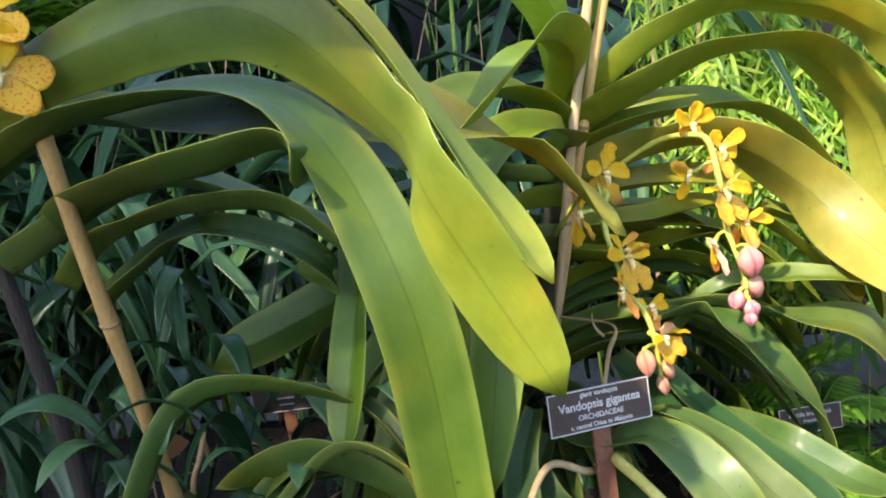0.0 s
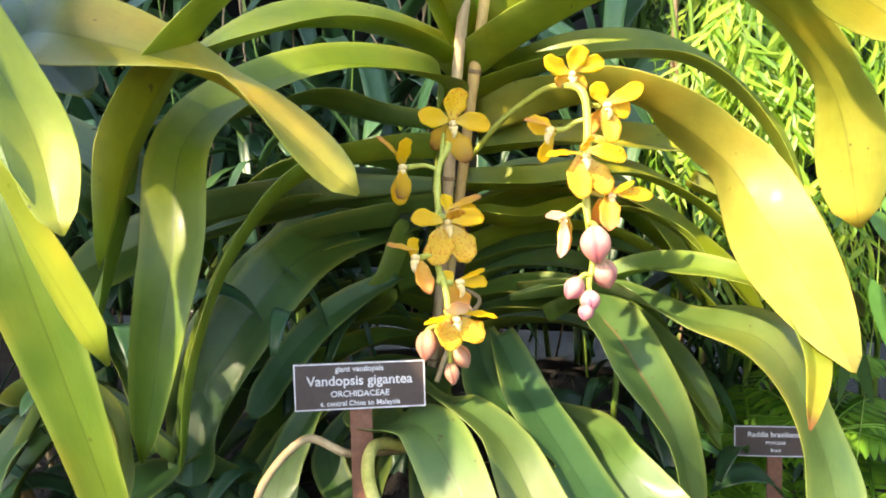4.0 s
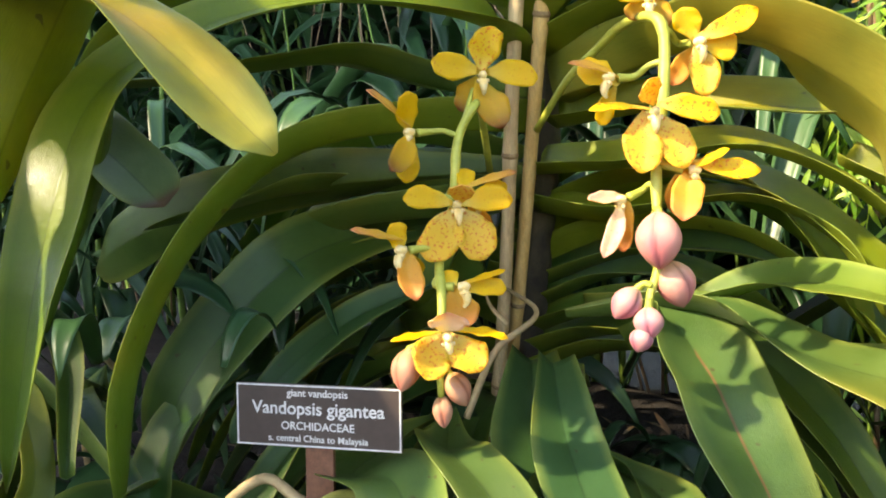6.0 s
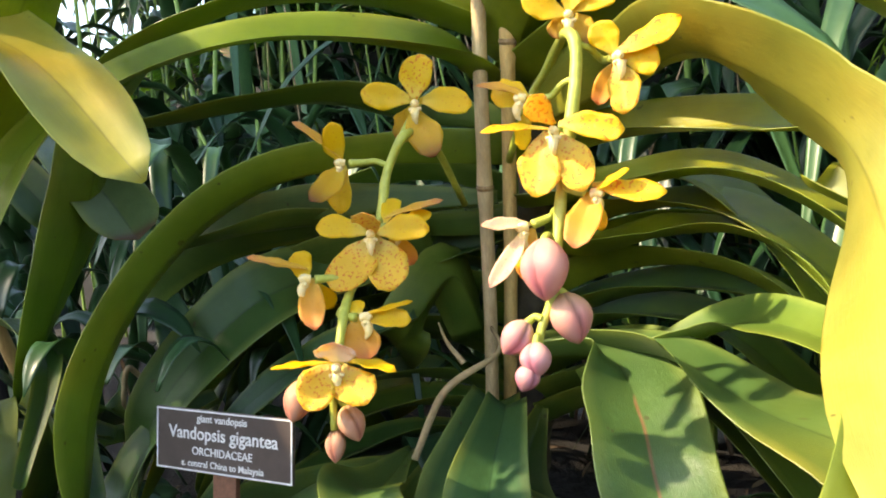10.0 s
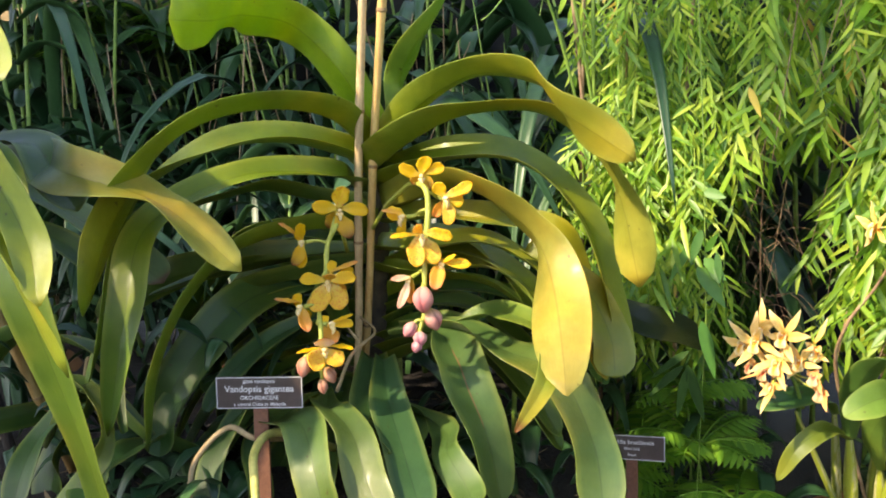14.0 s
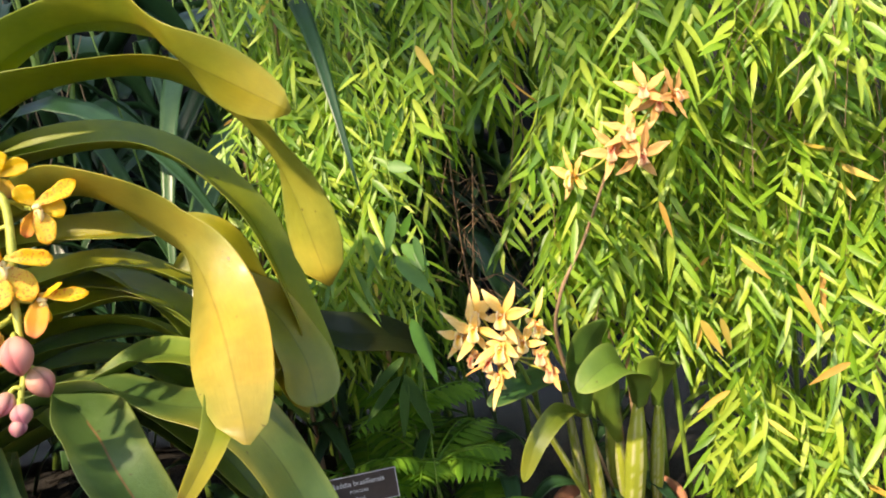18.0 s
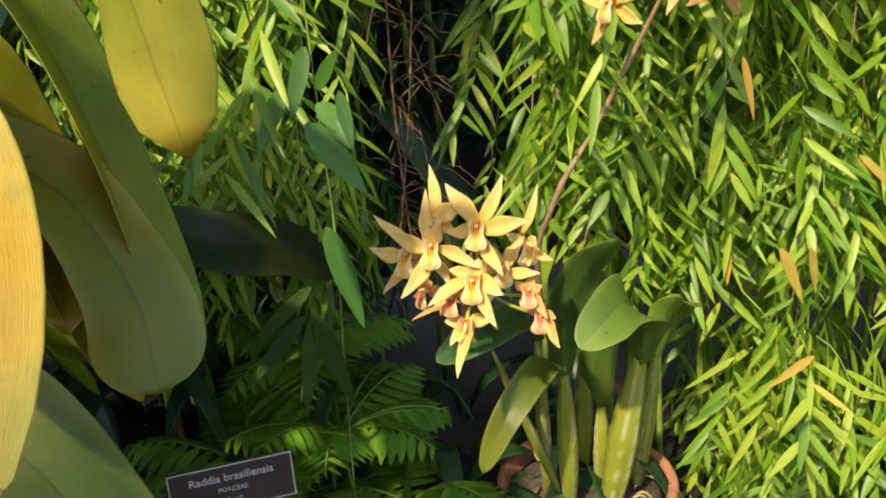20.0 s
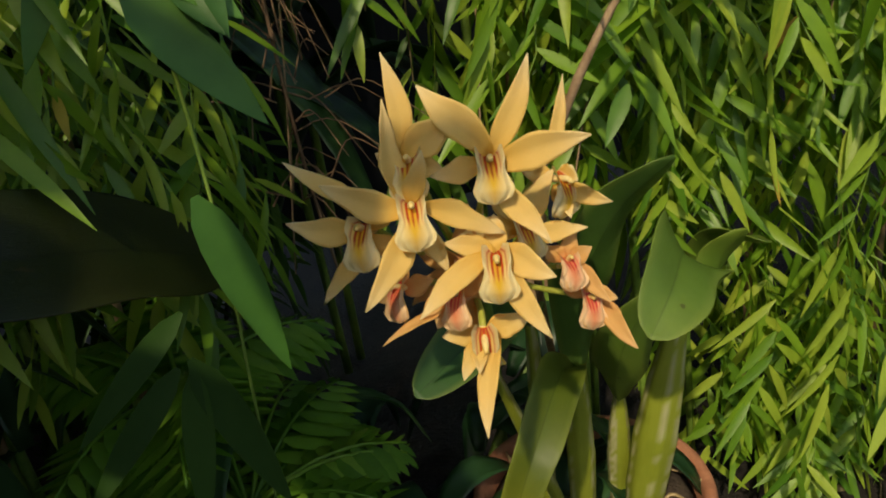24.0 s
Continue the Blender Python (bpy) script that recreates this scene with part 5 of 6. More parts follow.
def pseudobulb(a, b, r, pale=0.5, seed=0):
    """A spindle-shaped ribbed stem swelling with papery strips on it."""
    a, b = Vector(a), Vector(b)
    rows, sides = 30, 22
    z = b - a
    q = z.to_track_quat("Z", "Y").to_matrix()
    k = random.Random(seed)
    vs, fs, col, uv = [], [], [], []
    strips = [k.random() for _ in range(sides)]
    for i in range(rows):
        u = i / (rows - 1)
        w = r * (0.42 + 0.58 * math.sin(math.pi * min(1, u * 0.95 + 0.02)) ** 0.8) * (1 - 0.25 * u)
        for j in range(sides):
            g = 2 * math.pi * j / sides
            w2 = w * (1 + 0.07 * math.cos(7 * g + 1.5 * u) + 0.05 * max(0.0, math.cos(25 * u)) ** 6 + 0.02 * k.random())
            vs.append(a + q @ Vector((w2 * math.cos(g), w2 * math.sin(g), z.length * u)))
            c = lerp3((0.22, 0.26, 0.03), (0.30, 0.34, 0.04), u)
            if strips[j] < pale and k.random() < 0.7:
                c = lerp3(c, (0.52, 0.48, 0.34), 0.45 + 0.35 * k.random())
            col.append(c)
            uv.append((u, g / 6.28))
    for i in range(rows - 1):
        for j in range(sides):
            n = (j + 1) % sides
            fs.append((i * sides + j, i * sides + n, (i + 1) * sides + n, (i + 1) * sides + j))
    fs.append(tuple(range(sides - 1, -1, -1)))
    fs.append(tuple((rows - 1) * sides + j for j in range(sides)))
    return put("pseudobulb", mesh_of("pseudobulb", vs, fs, BUD, True, uv, col), cat)


for i, (a, b, r, pale) in enumerate((((0.808, 1.135, 0.024), (0.831, 1.112, 0.200), 0.0160, 0.40), ((0.772, 1.150, 0.024), (0.762, 1.122, 0.192), 0.0105, 0.15), ((0.755, 1.170, 0.024), (0.743, 1.142, 0.222), 0.0075, 0.7),
                                     ((0.768, 1.160, 0.024), (0.691, 1.090, 0.236), 0.0050, 0.5), ((0.809, 1.160, 0.024), (0.804, 1.142, 0.140), 0.0095, 0.6), ((0.850, 1.170, 0.024), (0.866, 1.158, 0.175), 0.0105, 0.4),
                                     ((0.80, 1.20, 0.022), (0.81, 1.21, 0.17), 0.011, 0.3))):
    pseudobulb(a, b, r, pale, i)
CLEAF = "thick rounded green leaf"
strap(cat, [(0.831, 1.110, 0.196), (0.828, 1.092, 0.240), (0.802, 1.064, 0.276), (0.772, 1.035, 0.276), (0.746, 1.020, 0.262)], (0.3, 0.5, 0.9, 0.9, 0.6), 0.046, (0.16, 0.26, 0.04), (0.20, 0.29, 0.05), fold=0.35, blunt=0.5, narrow=0.4, label=CLEAF, seed=51)
strap(cat, [(0.832, 1.112, 0.196), (0.843, 1.10, 0.223), (0.846, 1.09, 0.252), (0.850, 1.075, 0.272)], (0.2, 0.2, 0.4, 0.4), 0.030, (0.16, 0.28, 0.04), (0.22, 0.33, 0.05), fold=0.3, blunt=0.6, narrow=0.4, label=CLEAF, seed=52)
strap(cat, [(0.804, 1.142, 0.138), (0.791, 1.122, 0.175), (0.790, 1.104, 0.213), (0.801, 1.09, 0.245)], (0.2, 0.3, 0.4, 0.4), 0.036, (0.11, 0.20, 0.03), (0.15, 0.24, 0.04), fold=0.3, blunt=0.55, narrow=0.35, label=CLEAF, seed=56)
strap(cat, [(0.762, 1.122, 0.190), (0.730, 1.082, 0.216), (0.694, 1.05, 0.199), (0.668, 1.045, 0.150)], (0.3, 0.6, 0.9, 0.9), 0.027, (0.13, 0.17, 0.02), (0.24, 0.25, 0.03), fold=0.3, blunt=0.5, narrow=0.4, label="yellowing leaf", seed=53)
strap(cat, [(0.743, 1.142, 0.218), (0.725, 1.12, 0.252), (0.681, 1.08, 0.257), (0.640, 1.06, 0.248)], (0.3, 0.6, 0.7, 0.7), 0.034, (0.05, 0.13, 0.03), fold=0.3, blunt=0.5, narrow=0.4, label=CLEAF, seed=54)
strap(cat, [(0.762, 1.120, 0.190), (0.763, 1.11, 0.252), (0.776, 1.09, 0.300), (0.792, 1.06, 0.332)], (0.2, 0.4, 0.4, 0.4), 0.040, (0.07, 0.17, 0.035), fold=0.3, blunt=0.5, narrow=0.4, label=CLEAF, seed=55)
strap(cat, [(0.866, 1.158, 0.172), (0.872, 1.14, 0.215), (0.868, 1.11, 0.250), (0.862, 1.07, 0.262)], (0.2, 0.2, 0.4, 0.4), 0.034, (0.14, 0.25, 0.04), (0.18, 0.28, 0.05), fold=0.3, blunt=0.5, narrow=0.4, label=CLEAF, seed=57)
for k in range(14):
    a = dr.uniform(0, 6.28)
    p = POT + Vector((0.05 * math.cos(a), 0.05 * math.sin(a), 0.122))
    tube("root", [p, p + Vector((0.02 * math.cos(a + 1), 0.02 * math.sin(a + 1), 0.006)), p + Vector((0.038 * math.cos(a), 0.038 * math.sin(a), 0.004)), p + Vector((0.05 * math.cos(a), 0.05 * math.sin(a), -0.02))], [0.0016, 0.0014, 0.001], ROOT, cat, sides=6, n=12)

BUFF = [(0.82, 0.48, 0.08), (0.88, 0.60, 0.19), (0.93, 0.76, 0.44), (0.82, 0.50, 0.10)]
BUFFDEEP = [(0.76, 0.30, 0.10), (0.82, 0.46, 0.16), (0.86, 0.58, 0.28), (0.74, 0.36, 0.10)]


def lip_mesh(tone):
    """A lip that leaves the middle as a channel with raised sides and spreads below into a frilled, rounded lobe."""
    rows, across = 22, 25
    vs, fs, col, uv = [], [], [], []
    edge, gold, red = ((0.90, 0.76, 0.46), (0.86, 0.54, 0.04), (0.56, 0.05, 0.01)) if tone == "pale" else ((0.88, 0.62, 0.38), (0.84, 0.30, 0.14), (0.72, 0.04, 0.05))
    knots = (0.0, 0.2, 0.42, 0.58, 0.78, 0.92, 1.0)
    half = (0.0034, 0.0066, 0.0068, 0.0056, 0.0082, 0.0062, 0.0012)
    down = (0.0030, 0.0016, -0.0022, -0.0055, -0.0105, -0.0140, -0.0156)
    out = (-0.003, 0.0008, 0.0050, 0.0080, 0.0082, 0.0066, 0.0050)
    rise = (0.003, 0.0052, 0.0050, 0.0022, 0.0004, 0.0, 0.0)
    for layer in (0, 1):
        for i in range(rows):
            u = i / (rows - 1)
            w, cy, cz, up = (float(np.interp(u, knots, k)) for k in (half, down, out, rise))
            for j in range(across):
                v = 2 * j / (across - 1) - 1
                frill = 0.0010 * abs(v) ** 2 * math.sin(13 * v + 9 * u) * min(1.0, max(0.0, (u - 0.35) * 4))
                x = w * v * (1 - 0.25 * abs(v) * min(1.0, up / 0.006))
                vs.append((x, cy + up * v * v + 0.0006 * math.sin(15 * v) * max(0.0, u - 0.6), cz + frill - 0.0018 * v * v * (1 if u > 0.5 else 0) - 0.0004 * layer))
                c = lerp3(gold, edge, min(1, max(0, abs(v) * 1.4 - 0.2 + max(0, u - 0.62) * 2.2)))
                if u < 0.62 and layer == 0:
                    vein = 1.3 * max(0.0, 0.35 + math.cos(21 * v)) ** 0.8 * (1 if u < 0.48 else max(0.0, 1 - (u - 0.48) / 0.16)) * max(0.0, 1.1 - 1.2 * abs(v))
                    c = lerp3(c, red, min(1, vein + max(0.0, 0.32 - u) * 3 * (1 - abs(v))))
                col.append(c)
                uv.append((u, v * 0.5 + 0.5))
    n = rows * across
    for layer in (0, 1):
        for i in range(rows - 1):
            for j in range(across - 1):
                a = layer * n + i * across + j
                k = (a, a + across, a + across + 1, a + 1)
                fs.append(tuple(reversed(k)) if layer else k)
    return mesh_of("lip", vs, fs, TEPAL, True, uv, col)


LIPS = {"pale": lip_mesh("pale"), "deep": lip_mesh("deep")}
CORE = tube_mesh("flower", [(0, 0, -0.012), (0, 0, -0.002), (0, 0.0020, 0.005), (0, 0.0012, 0.0085)], [0.0015, 0.0017, 0.0014, 0.0009], WHITELIP, 8, 12)


def star(at, way, tone, joint, rays, lip=(0, 0), size=1.0):
    """One star-shaped flower: narrow sepals and petals and the frilled lip. rays: where each starts aside and up
    from the middle, degrees from up to its left, length and width in millimetres, lean forward and roll."""
    m = facing(at, way)
    mc = m @ Matrix.Rotation(radians(lip[0]), 4, "Y") @ Matrix.Rotation(radians(-lip[1]), 4, "X") @ Matrix.Scale(size * (0.85 if tone == "deep" else 1.0), 4)
    core = put("flower", CORE, cat, mc)
    put("lip", LIPS[tone], core, mc @ Matrix.Translation((0, 0, 0.001)), "frilled lip with a red-veined throat")
    for n, (x, y, angle, length, width, lean, roll) in enumerate(rays):
        me = petal_mesh("sepal", (length + 0.6 * math.hypot(x, y)) / 1000 * 1.02 * size, width / 1000 * 0.98 * size, BUFFDEEP if tone == "deep" else BUFF, 0.42, dr.uniform(-0.15, 0.45), 0.30, TEPAL, 3 * n + length, True, dr.uniform(-0.4, 0.4))
        put("sepal", me, core, m @ Matrix.Translation((x / 2500 * size, y / 2500 * size, -0.0008 * n)) @ Matrix.Rotation(radians(angle), 4, "Z") @ Matrix.Rotation(radians(lean), 4, "X") @ Matrix.Rotation(radians(roll), 4, "Y"))
    b, j = mc @ Vector((0, 0, -0.012)), Vector(joint)
    tube("pedicel", [j, j.lerp(b, 0.5) + Vector((0, 0, -0.004)), b, mc @ Vector((0, 0, -0.004))], [0.0014, 0.0014, 0.0016], STEM, cat, sides=7, n=12)


FIVE = ((0, 4, 0, 33, 11, 5, 0), (-3, 2, 62, 33, 13, 8, 10), (3, 2, -66, 33, 13, 8, -10), (-3, -3, 132, 32, 11, 4, 0), (3, -3, -128, 32, 11, 4, 0))
EYE23 = Vector((0.538, 0.7415, 0.4615))
HUB = (0.672, 1.05, 0.315)
LIPTURN = iter(((8, 0), (4, -2), (4, -12), (-18, 0), (-5, 10), (45, -20), (20, -10), (25, 8), (-20, -10), (-40, -5), (5, -60)))
for at, tone, rays in (
        ((0.6723, 1.0121, 0.3679), "pale", ((-4.1, 6.1, 34, 32.9, 14.3, 5, 0), (0.6, 6.9, -27, 34.8, 10.6, 0, 0), (3.8, 4.3, -87, 33.6, 14.2, 8, 0), (-4.2, -0.3, 95, 18.7, 10.6, -5, 10), (5.0, -9.7, -151, 27.1, 10.6, 5, 0))),
        ((0.6393, 1.0133, 0.3576), "pale", ((3.5, 4.8, -13, 17.5, 9.0, 30, 0), (-3.1, 1.0, 69, 32.2, 12.6, 5, 0), (7.2, -2.5, -110, 29.7, 10.4, -5, 0), (-4.8, -7.8, 149, 32.4, 11.7, 8, 0), (-2.5, 5.5, 11, 35.9, 10.8, -5, 30), (1.8, -9.8, -160, 18.9, 9.0, -20, 0))),
        ((0.6654, 1.001, 0.3333), "pale", ((-4.3, 4.3, 125, 32.0, 10.6, 15, 10), (-1.3, 6.4, 72, 16.2, 10.1, 0, 0), (3.0, 7.9, -116, 18.1, 12.9, 0, 0), (8.5, -0.7, -155, 28.9, 10.1, 5, 0), (-0.2, 5.8, 1, 12.4, 10.1, -20, 0))),
        ((0.6236, 1.0284, 0.3486), "pale", ((-1.2, 0.2, 75, 28.4, 11.7, 0, 0), (5.6, 14.3, 45, 30.4, 8.9, -10, 30), (-5.4, -8.2, 144, 23.6, 8.4, 0, 0), (4.0, -4.8, -135, 11.9, 9.3, -10, 0), (2.9, 3.6, -53, 13.7, 9.3, -15, 0))),
        ((0.6455, 1.0269, 0.3703), "pale", ((-2.4, 5.0, -57, 22.8, 14.4, 5, 0), (-6.9, 6.6, 1, 34.9, 9.8, 5, 20), (2.6, -1.5, -103, 10.7, 9.3, -10, 0), (-2.0, -0.9, 61, 13.3, 9.3, -20, 0))),
        ((0.7115, 1.0317, 0.3465), "pale", ((5.0, -2.9, -118, 18.9, 9.2, 15, 20), (-14.3, 20.4, -17, 22.8, 7.2, -10, 20), (-5.0, 2.9, 73, 11.5, 10.3, 5, 0), (0.3, 5.2, -105, 7.5, 10.2, 30, 0), (-0.2, -3.9, -167, 14.9, 9.2, 25, 0))),
        ((0.7178, 1.0245, 0.2906), "deep", ((6.5, -2.3, -138, 23.9, 9.5, 10, 0), (-2.5, 3.3, 58, 11.0, 9.6, 10, 0), (2.8, 3.2, -101, 9.1, 9.6, 20, 0), (-1.2, 3.3, 21, 10.3, 9.6, 5, 0))),
        ((0.7095, 1.0271, 0.3098), "deep", ((-2.4, 3.3, 48, 8.6, 9.4, 10, 0), (1.5, 3.1, -18, 12.5, 7.8, 10, 0), (4.0, 1.7, -64, 8.9, 8.9, 20, 0), (3.8, -2.3, -133, 21.0, 8.9, 5, 0))),
        ((0.6525, 1.0128, 0.3177), "deep", ((-5.4, -1.4, 120, 30.2, 6.2, 0, 40), (-7.4, 2.4, 122, 10.1, 8.6, 15, 0), (2.0, 0.3, -53, 10.5, 10.5, 5, 0), (-5.8, -4.9, 147, 8.5, 9.6, 20, 0))),
        ((0.6346, 1.0282, 0.3205), "deep", ((-2.2, -1.4, 109, 8.3, 8.3, 10, 0), (1.6, -0.7, -85, 11.3, 9.8, 5, 0), (-0.3, 3.2, 11, 7.7, 8.8, 0, 0))),
        ((0.6587, 1.0073, 0.2997), "pale", ((11.8, -3.4, 171, 31.2, 9.1, 10, 20), (-6.6, -0.6, 161, 14.4, 8.7, 20, 0), (-3.9, 2.8, 91, 12.4, 11.1, 10, 0), (4.6, 2.0, -67, 15.2, 11.1, 0, 0), (-3.1, -2.1, 169, 14.4, 7.7, 30, 0))),
    ):
    star(at, EYE23 - Vector(at), tone, HUB, rays, next(LIPTURN), 1.0)
for at, right, tone, turn in (((0.692, 1.030, 0.330), 20, "pale", 25), ((0.664, 1.032, 0.318), -10, "deep", 60)):
    way = Matrix.Rotation(radians(right), 3, "Z") @ (EYE23 - Vector(at))
    star(at, way, tone, HUB, [(x, y, g + turn, l * 0.85, w, e, q) for x, y, g, l, w, e, q in FIVE], (0, -10), 0.9)
tube("flower_stalk", [(0.70, 1.100, 0.238), (0.688, 1.075, 0.285), (0.672, 1.05, 0.315)], [0.0028, 0.0024, 0.002], GREENSTEM, cat, sides=8)
tube("flower_stalk", [(0.80, 1.20, 0.03), (0.745, 1.13, 0.27), (0.748, 1.085, 0.36), (0.785, 1.07, 0.43), (0.825, 1.03, 0.53)], [0.0028, 0.0024, 0.002, 0.0016], TWIG, cat, sides=8, n=30, knots=(0.3, 0.55, 0.8))
for at, way, roll, size, tone in (((0.857, 0.998, 0.590), (-0.3, -1, 0.5), 10, 0.9, "deep"), ((0.889, 0.996, 0.582), (0.5, -0.7, 0.2), -40, 0.85, "deep"), ((0.816, 0.998, 0.532), (-0.4, -1, 0.1), 30, 0.9, "deep"),
                                  ((0.846, 1.000, 0.524), (0.3, -1, -0.2), -14, 1.0, "deep"), ((0.772, 1.010, 0.512), (-1, -0.5, 0.1), 14, 0.9, "pale"), ((0.836, 0.996, 0.548), (-0.1, -1, 0.6), 60, 0.9, "deep"), ((0.872, 1.004, 0.575), (0.1, -1, 0.0), 100, 0.8, "deep")):
    star(at, way, tone, (0.83, 1.03, 0.535), [(x, y, g + roll, l, w, e, q) for x, y, g, l, w, e, q in FIVE], (0, 0), size)


# ---- aerial roots ----
def aerial_root(points, radii, mat, label):
    ob = tube("aerial_root", points, radii, mat, orchid, label, 9, 40)
    return ob


aerial_root([(0.12, 0.76, 0.27), (0.108, 0.69, 0.300), (0.094, 0.654, 0.315), (0.061, 0.649, 0.326), (0.036, 0.618, 0.297), (0.040, 0.595, 0.260), (0.046, 0.58, 0.19)], [0.0035, 0.0035, 0.0035, 0.0034, 0.0032, 0.003], ROOT, "pale corky aerial root")
aerial_root([(0.15, 0.74, 0.27), (0.135, 0.68, 0.312), (0.121, 0.650, 0.325), (0.132, 0.606, 0.323), (0.152, 0.576, 0.303), (0.163, 0.562, 0.277), (0.172, 0.552, 0.18)], [0.005, 0.005, 0.005, 0.0045, 0.004], ROOTGREEN, "yellow-green aerial root with a pale tip end")
aerial_root([(-0.29, 0.80, 0.30), (-0.283, 0.765, 0.345), (-0.277, 0.753, 0.352), (-0.283, 0.75, 0.33), (-0.296, 0.751, 0.292), (-0.297, 0.752, 0.20)], [0.003, 0.003, 0.003, 0.003], ROOT, "pale corky aerial root")
aerial_root([(0.115, 0.89, 0.40), (0.165, 0.84, 0.395), (0.150, 0.80, 0.375), (0.135, 0.78, 0.33)], [0.0016, 0.002, 0.0028, 0.0026], ROOT, "pale corky aerial root")
aerial_root([(0.150, 0.82, 0.39), (0.140, 0.815, 0.405), (0.138, 0.81, 0.42)], [0.0022, 0.0014, 0.0006], ROOT, "pale corky aerial root")


# ---- plants behind ----
def dark_strap(parent, base, yaw, length, width, rise, seed, mat=None):
    """A long leaf that leaves its base upwards and arches over."""
    r = random.Random(seed)
    w = Vector((math.cos(yaw), math.sin(yaw), 0))
    b = Vector(base)
    pts = [b, b + w * length * 0.18 + Vector((0, 0, length * rise * 0.55)), b + w * length * 0.45 + Vector((0, 0, length * rise * 0.85)), b + w * length * 0.75 + Vector((0, 0, length * rise * 0.65)), b + w * length * 0.95 + Vector((0, 0, length * (rise * 0.3 - 0.05)))]
    c = curve_through([tuple(p) for p in pts], 14)
    t, d, n = frames_along(c, (r.uniform(-0.4, 0.4), r.uniform(-0.8, 0.8)))
    s = np.linspace(0, 1, 14)
    half = width / 2 * (0.35 + 0.65 * np.sin(np.clip(s / 0.45, 0, 1) * math.pi / 2)) * np.clip(1 - np.clip((s - 0.45) / 0.56, 0, 1) ** 1.6, 0.03, 1)
    if n[:6, 2].mean() < 0:
        d, n = -d, -n
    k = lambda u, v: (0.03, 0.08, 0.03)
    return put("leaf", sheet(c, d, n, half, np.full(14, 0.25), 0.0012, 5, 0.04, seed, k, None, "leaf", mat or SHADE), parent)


def back_plant(at, leaves, length, width, seed, label, mat=None, rise=0.9, tall=0.25):
    r = random.Random(seed)
    plant = root("shade_plant", at, label=label, category="plant", group="dark plants behind the orchids")
    for k in range(leaves):
        b = Vector(at) + Vector((r.gauss(0, 0.05), r.gauss(0, 0.05), r.uniform(0, tall)))
        yaw = r.uniform(0, 6.28)
        if b.y + math.sin(yaw) * length * 1.15 < 1.04 and b.x > -0.30:
            yaw = -yaw
        dark_strap(plant, b, yaw, length * r.uniform(0.6, 1.15), width * r.uniform(0.6, 1.2), rise * r.uniform(0.5, 1.3), seed * 97 + k, mat)
    return plant


br = random.Random(33)
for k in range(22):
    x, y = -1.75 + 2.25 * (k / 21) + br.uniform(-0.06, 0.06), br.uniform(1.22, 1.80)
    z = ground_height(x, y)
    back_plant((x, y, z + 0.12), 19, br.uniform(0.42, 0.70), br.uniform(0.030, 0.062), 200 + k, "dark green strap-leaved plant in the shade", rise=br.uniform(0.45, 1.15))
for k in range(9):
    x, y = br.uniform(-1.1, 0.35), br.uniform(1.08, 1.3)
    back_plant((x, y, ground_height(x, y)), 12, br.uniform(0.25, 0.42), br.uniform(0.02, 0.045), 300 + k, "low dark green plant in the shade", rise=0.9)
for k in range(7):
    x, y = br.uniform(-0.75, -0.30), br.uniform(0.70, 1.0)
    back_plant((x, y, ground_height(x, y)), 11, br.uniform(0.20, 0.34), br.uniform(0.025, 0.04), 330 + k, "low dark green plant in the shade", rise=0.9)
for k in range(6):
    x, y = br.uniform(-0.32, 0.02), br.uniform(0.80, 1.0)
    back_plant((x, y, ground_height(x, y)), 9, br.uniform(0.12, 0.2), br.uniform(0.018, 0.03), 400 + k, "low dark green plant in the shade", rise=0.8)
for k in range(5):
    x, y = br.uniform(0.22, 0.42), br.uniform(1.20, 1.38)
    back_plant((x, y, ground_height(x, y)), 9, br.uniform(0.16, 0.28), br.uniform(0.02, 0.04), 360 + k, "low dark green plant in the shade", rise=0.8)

def ginger(at, height, seed, label, leaf=0.22, wide=0.05):
    """Upright stems with broad lance leaves that arch out and hang."""
    r = random.Random(seed)
    plant = root("broadleaf_plant", at, label=label, category="plant", group="dark plants behind the orchids")
    for s in range(2):
        lean = Vector((r.uniform(-0.18, 0.18), r.uniform(-0.10, 0.10), 0))
        a = Vector(at) + Vector((r.uniform(-0.06, 0.06), r.uniform(-0.05, 0.05), 0))
        tube("stem", [a, a + lean * 0.4 + Vector((0, 0, height * 0.5)), a + lean + Vector((0, 0, height))], [0.006, 0.005, 0.003], GREENSTEM, plant, sides=7, n=16)
        for k in range(9):
            f = 0.35 + 0.65 * k / 8
            b = a + lean * f * f + Vector((0, 0, height * f))
            yaw = r.uniform(0, 6.28)
            w = Vector((math.cos(yaw), math.sin(yaw), 0))
            l = leaf * r.uniform(0.8, 1.25)
            c = curve_through([tuple(b), tuple(b + w * l * 0.35 + Vector((0, 0, l * 0.22))), tuple(b + w * l * 0.75 + Vector((0, 0, l * 0.05))), tuple(b + w * l * 0.95 - Vector((0, 0, l * 0.35)))], 12)
            t, d, n = frames_along(c, (r.uniform(-0.5, 0.5), r.uniform(-0.7, 0.7)))
            if n[:6, 2].mean() < 0:
                d, n = -d, -n
            q = np.linspace(0, 1, 12)
            half = wide / 2 * np.sin(np.pi * np.clip(q * 0.95 + 0.05, 0, 1) ** 0.8) ** 0.8
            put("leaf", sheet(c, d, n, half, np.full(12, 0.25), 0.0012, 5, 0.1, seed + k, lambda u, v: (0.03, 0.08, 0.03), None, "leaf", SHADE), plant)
    return plant


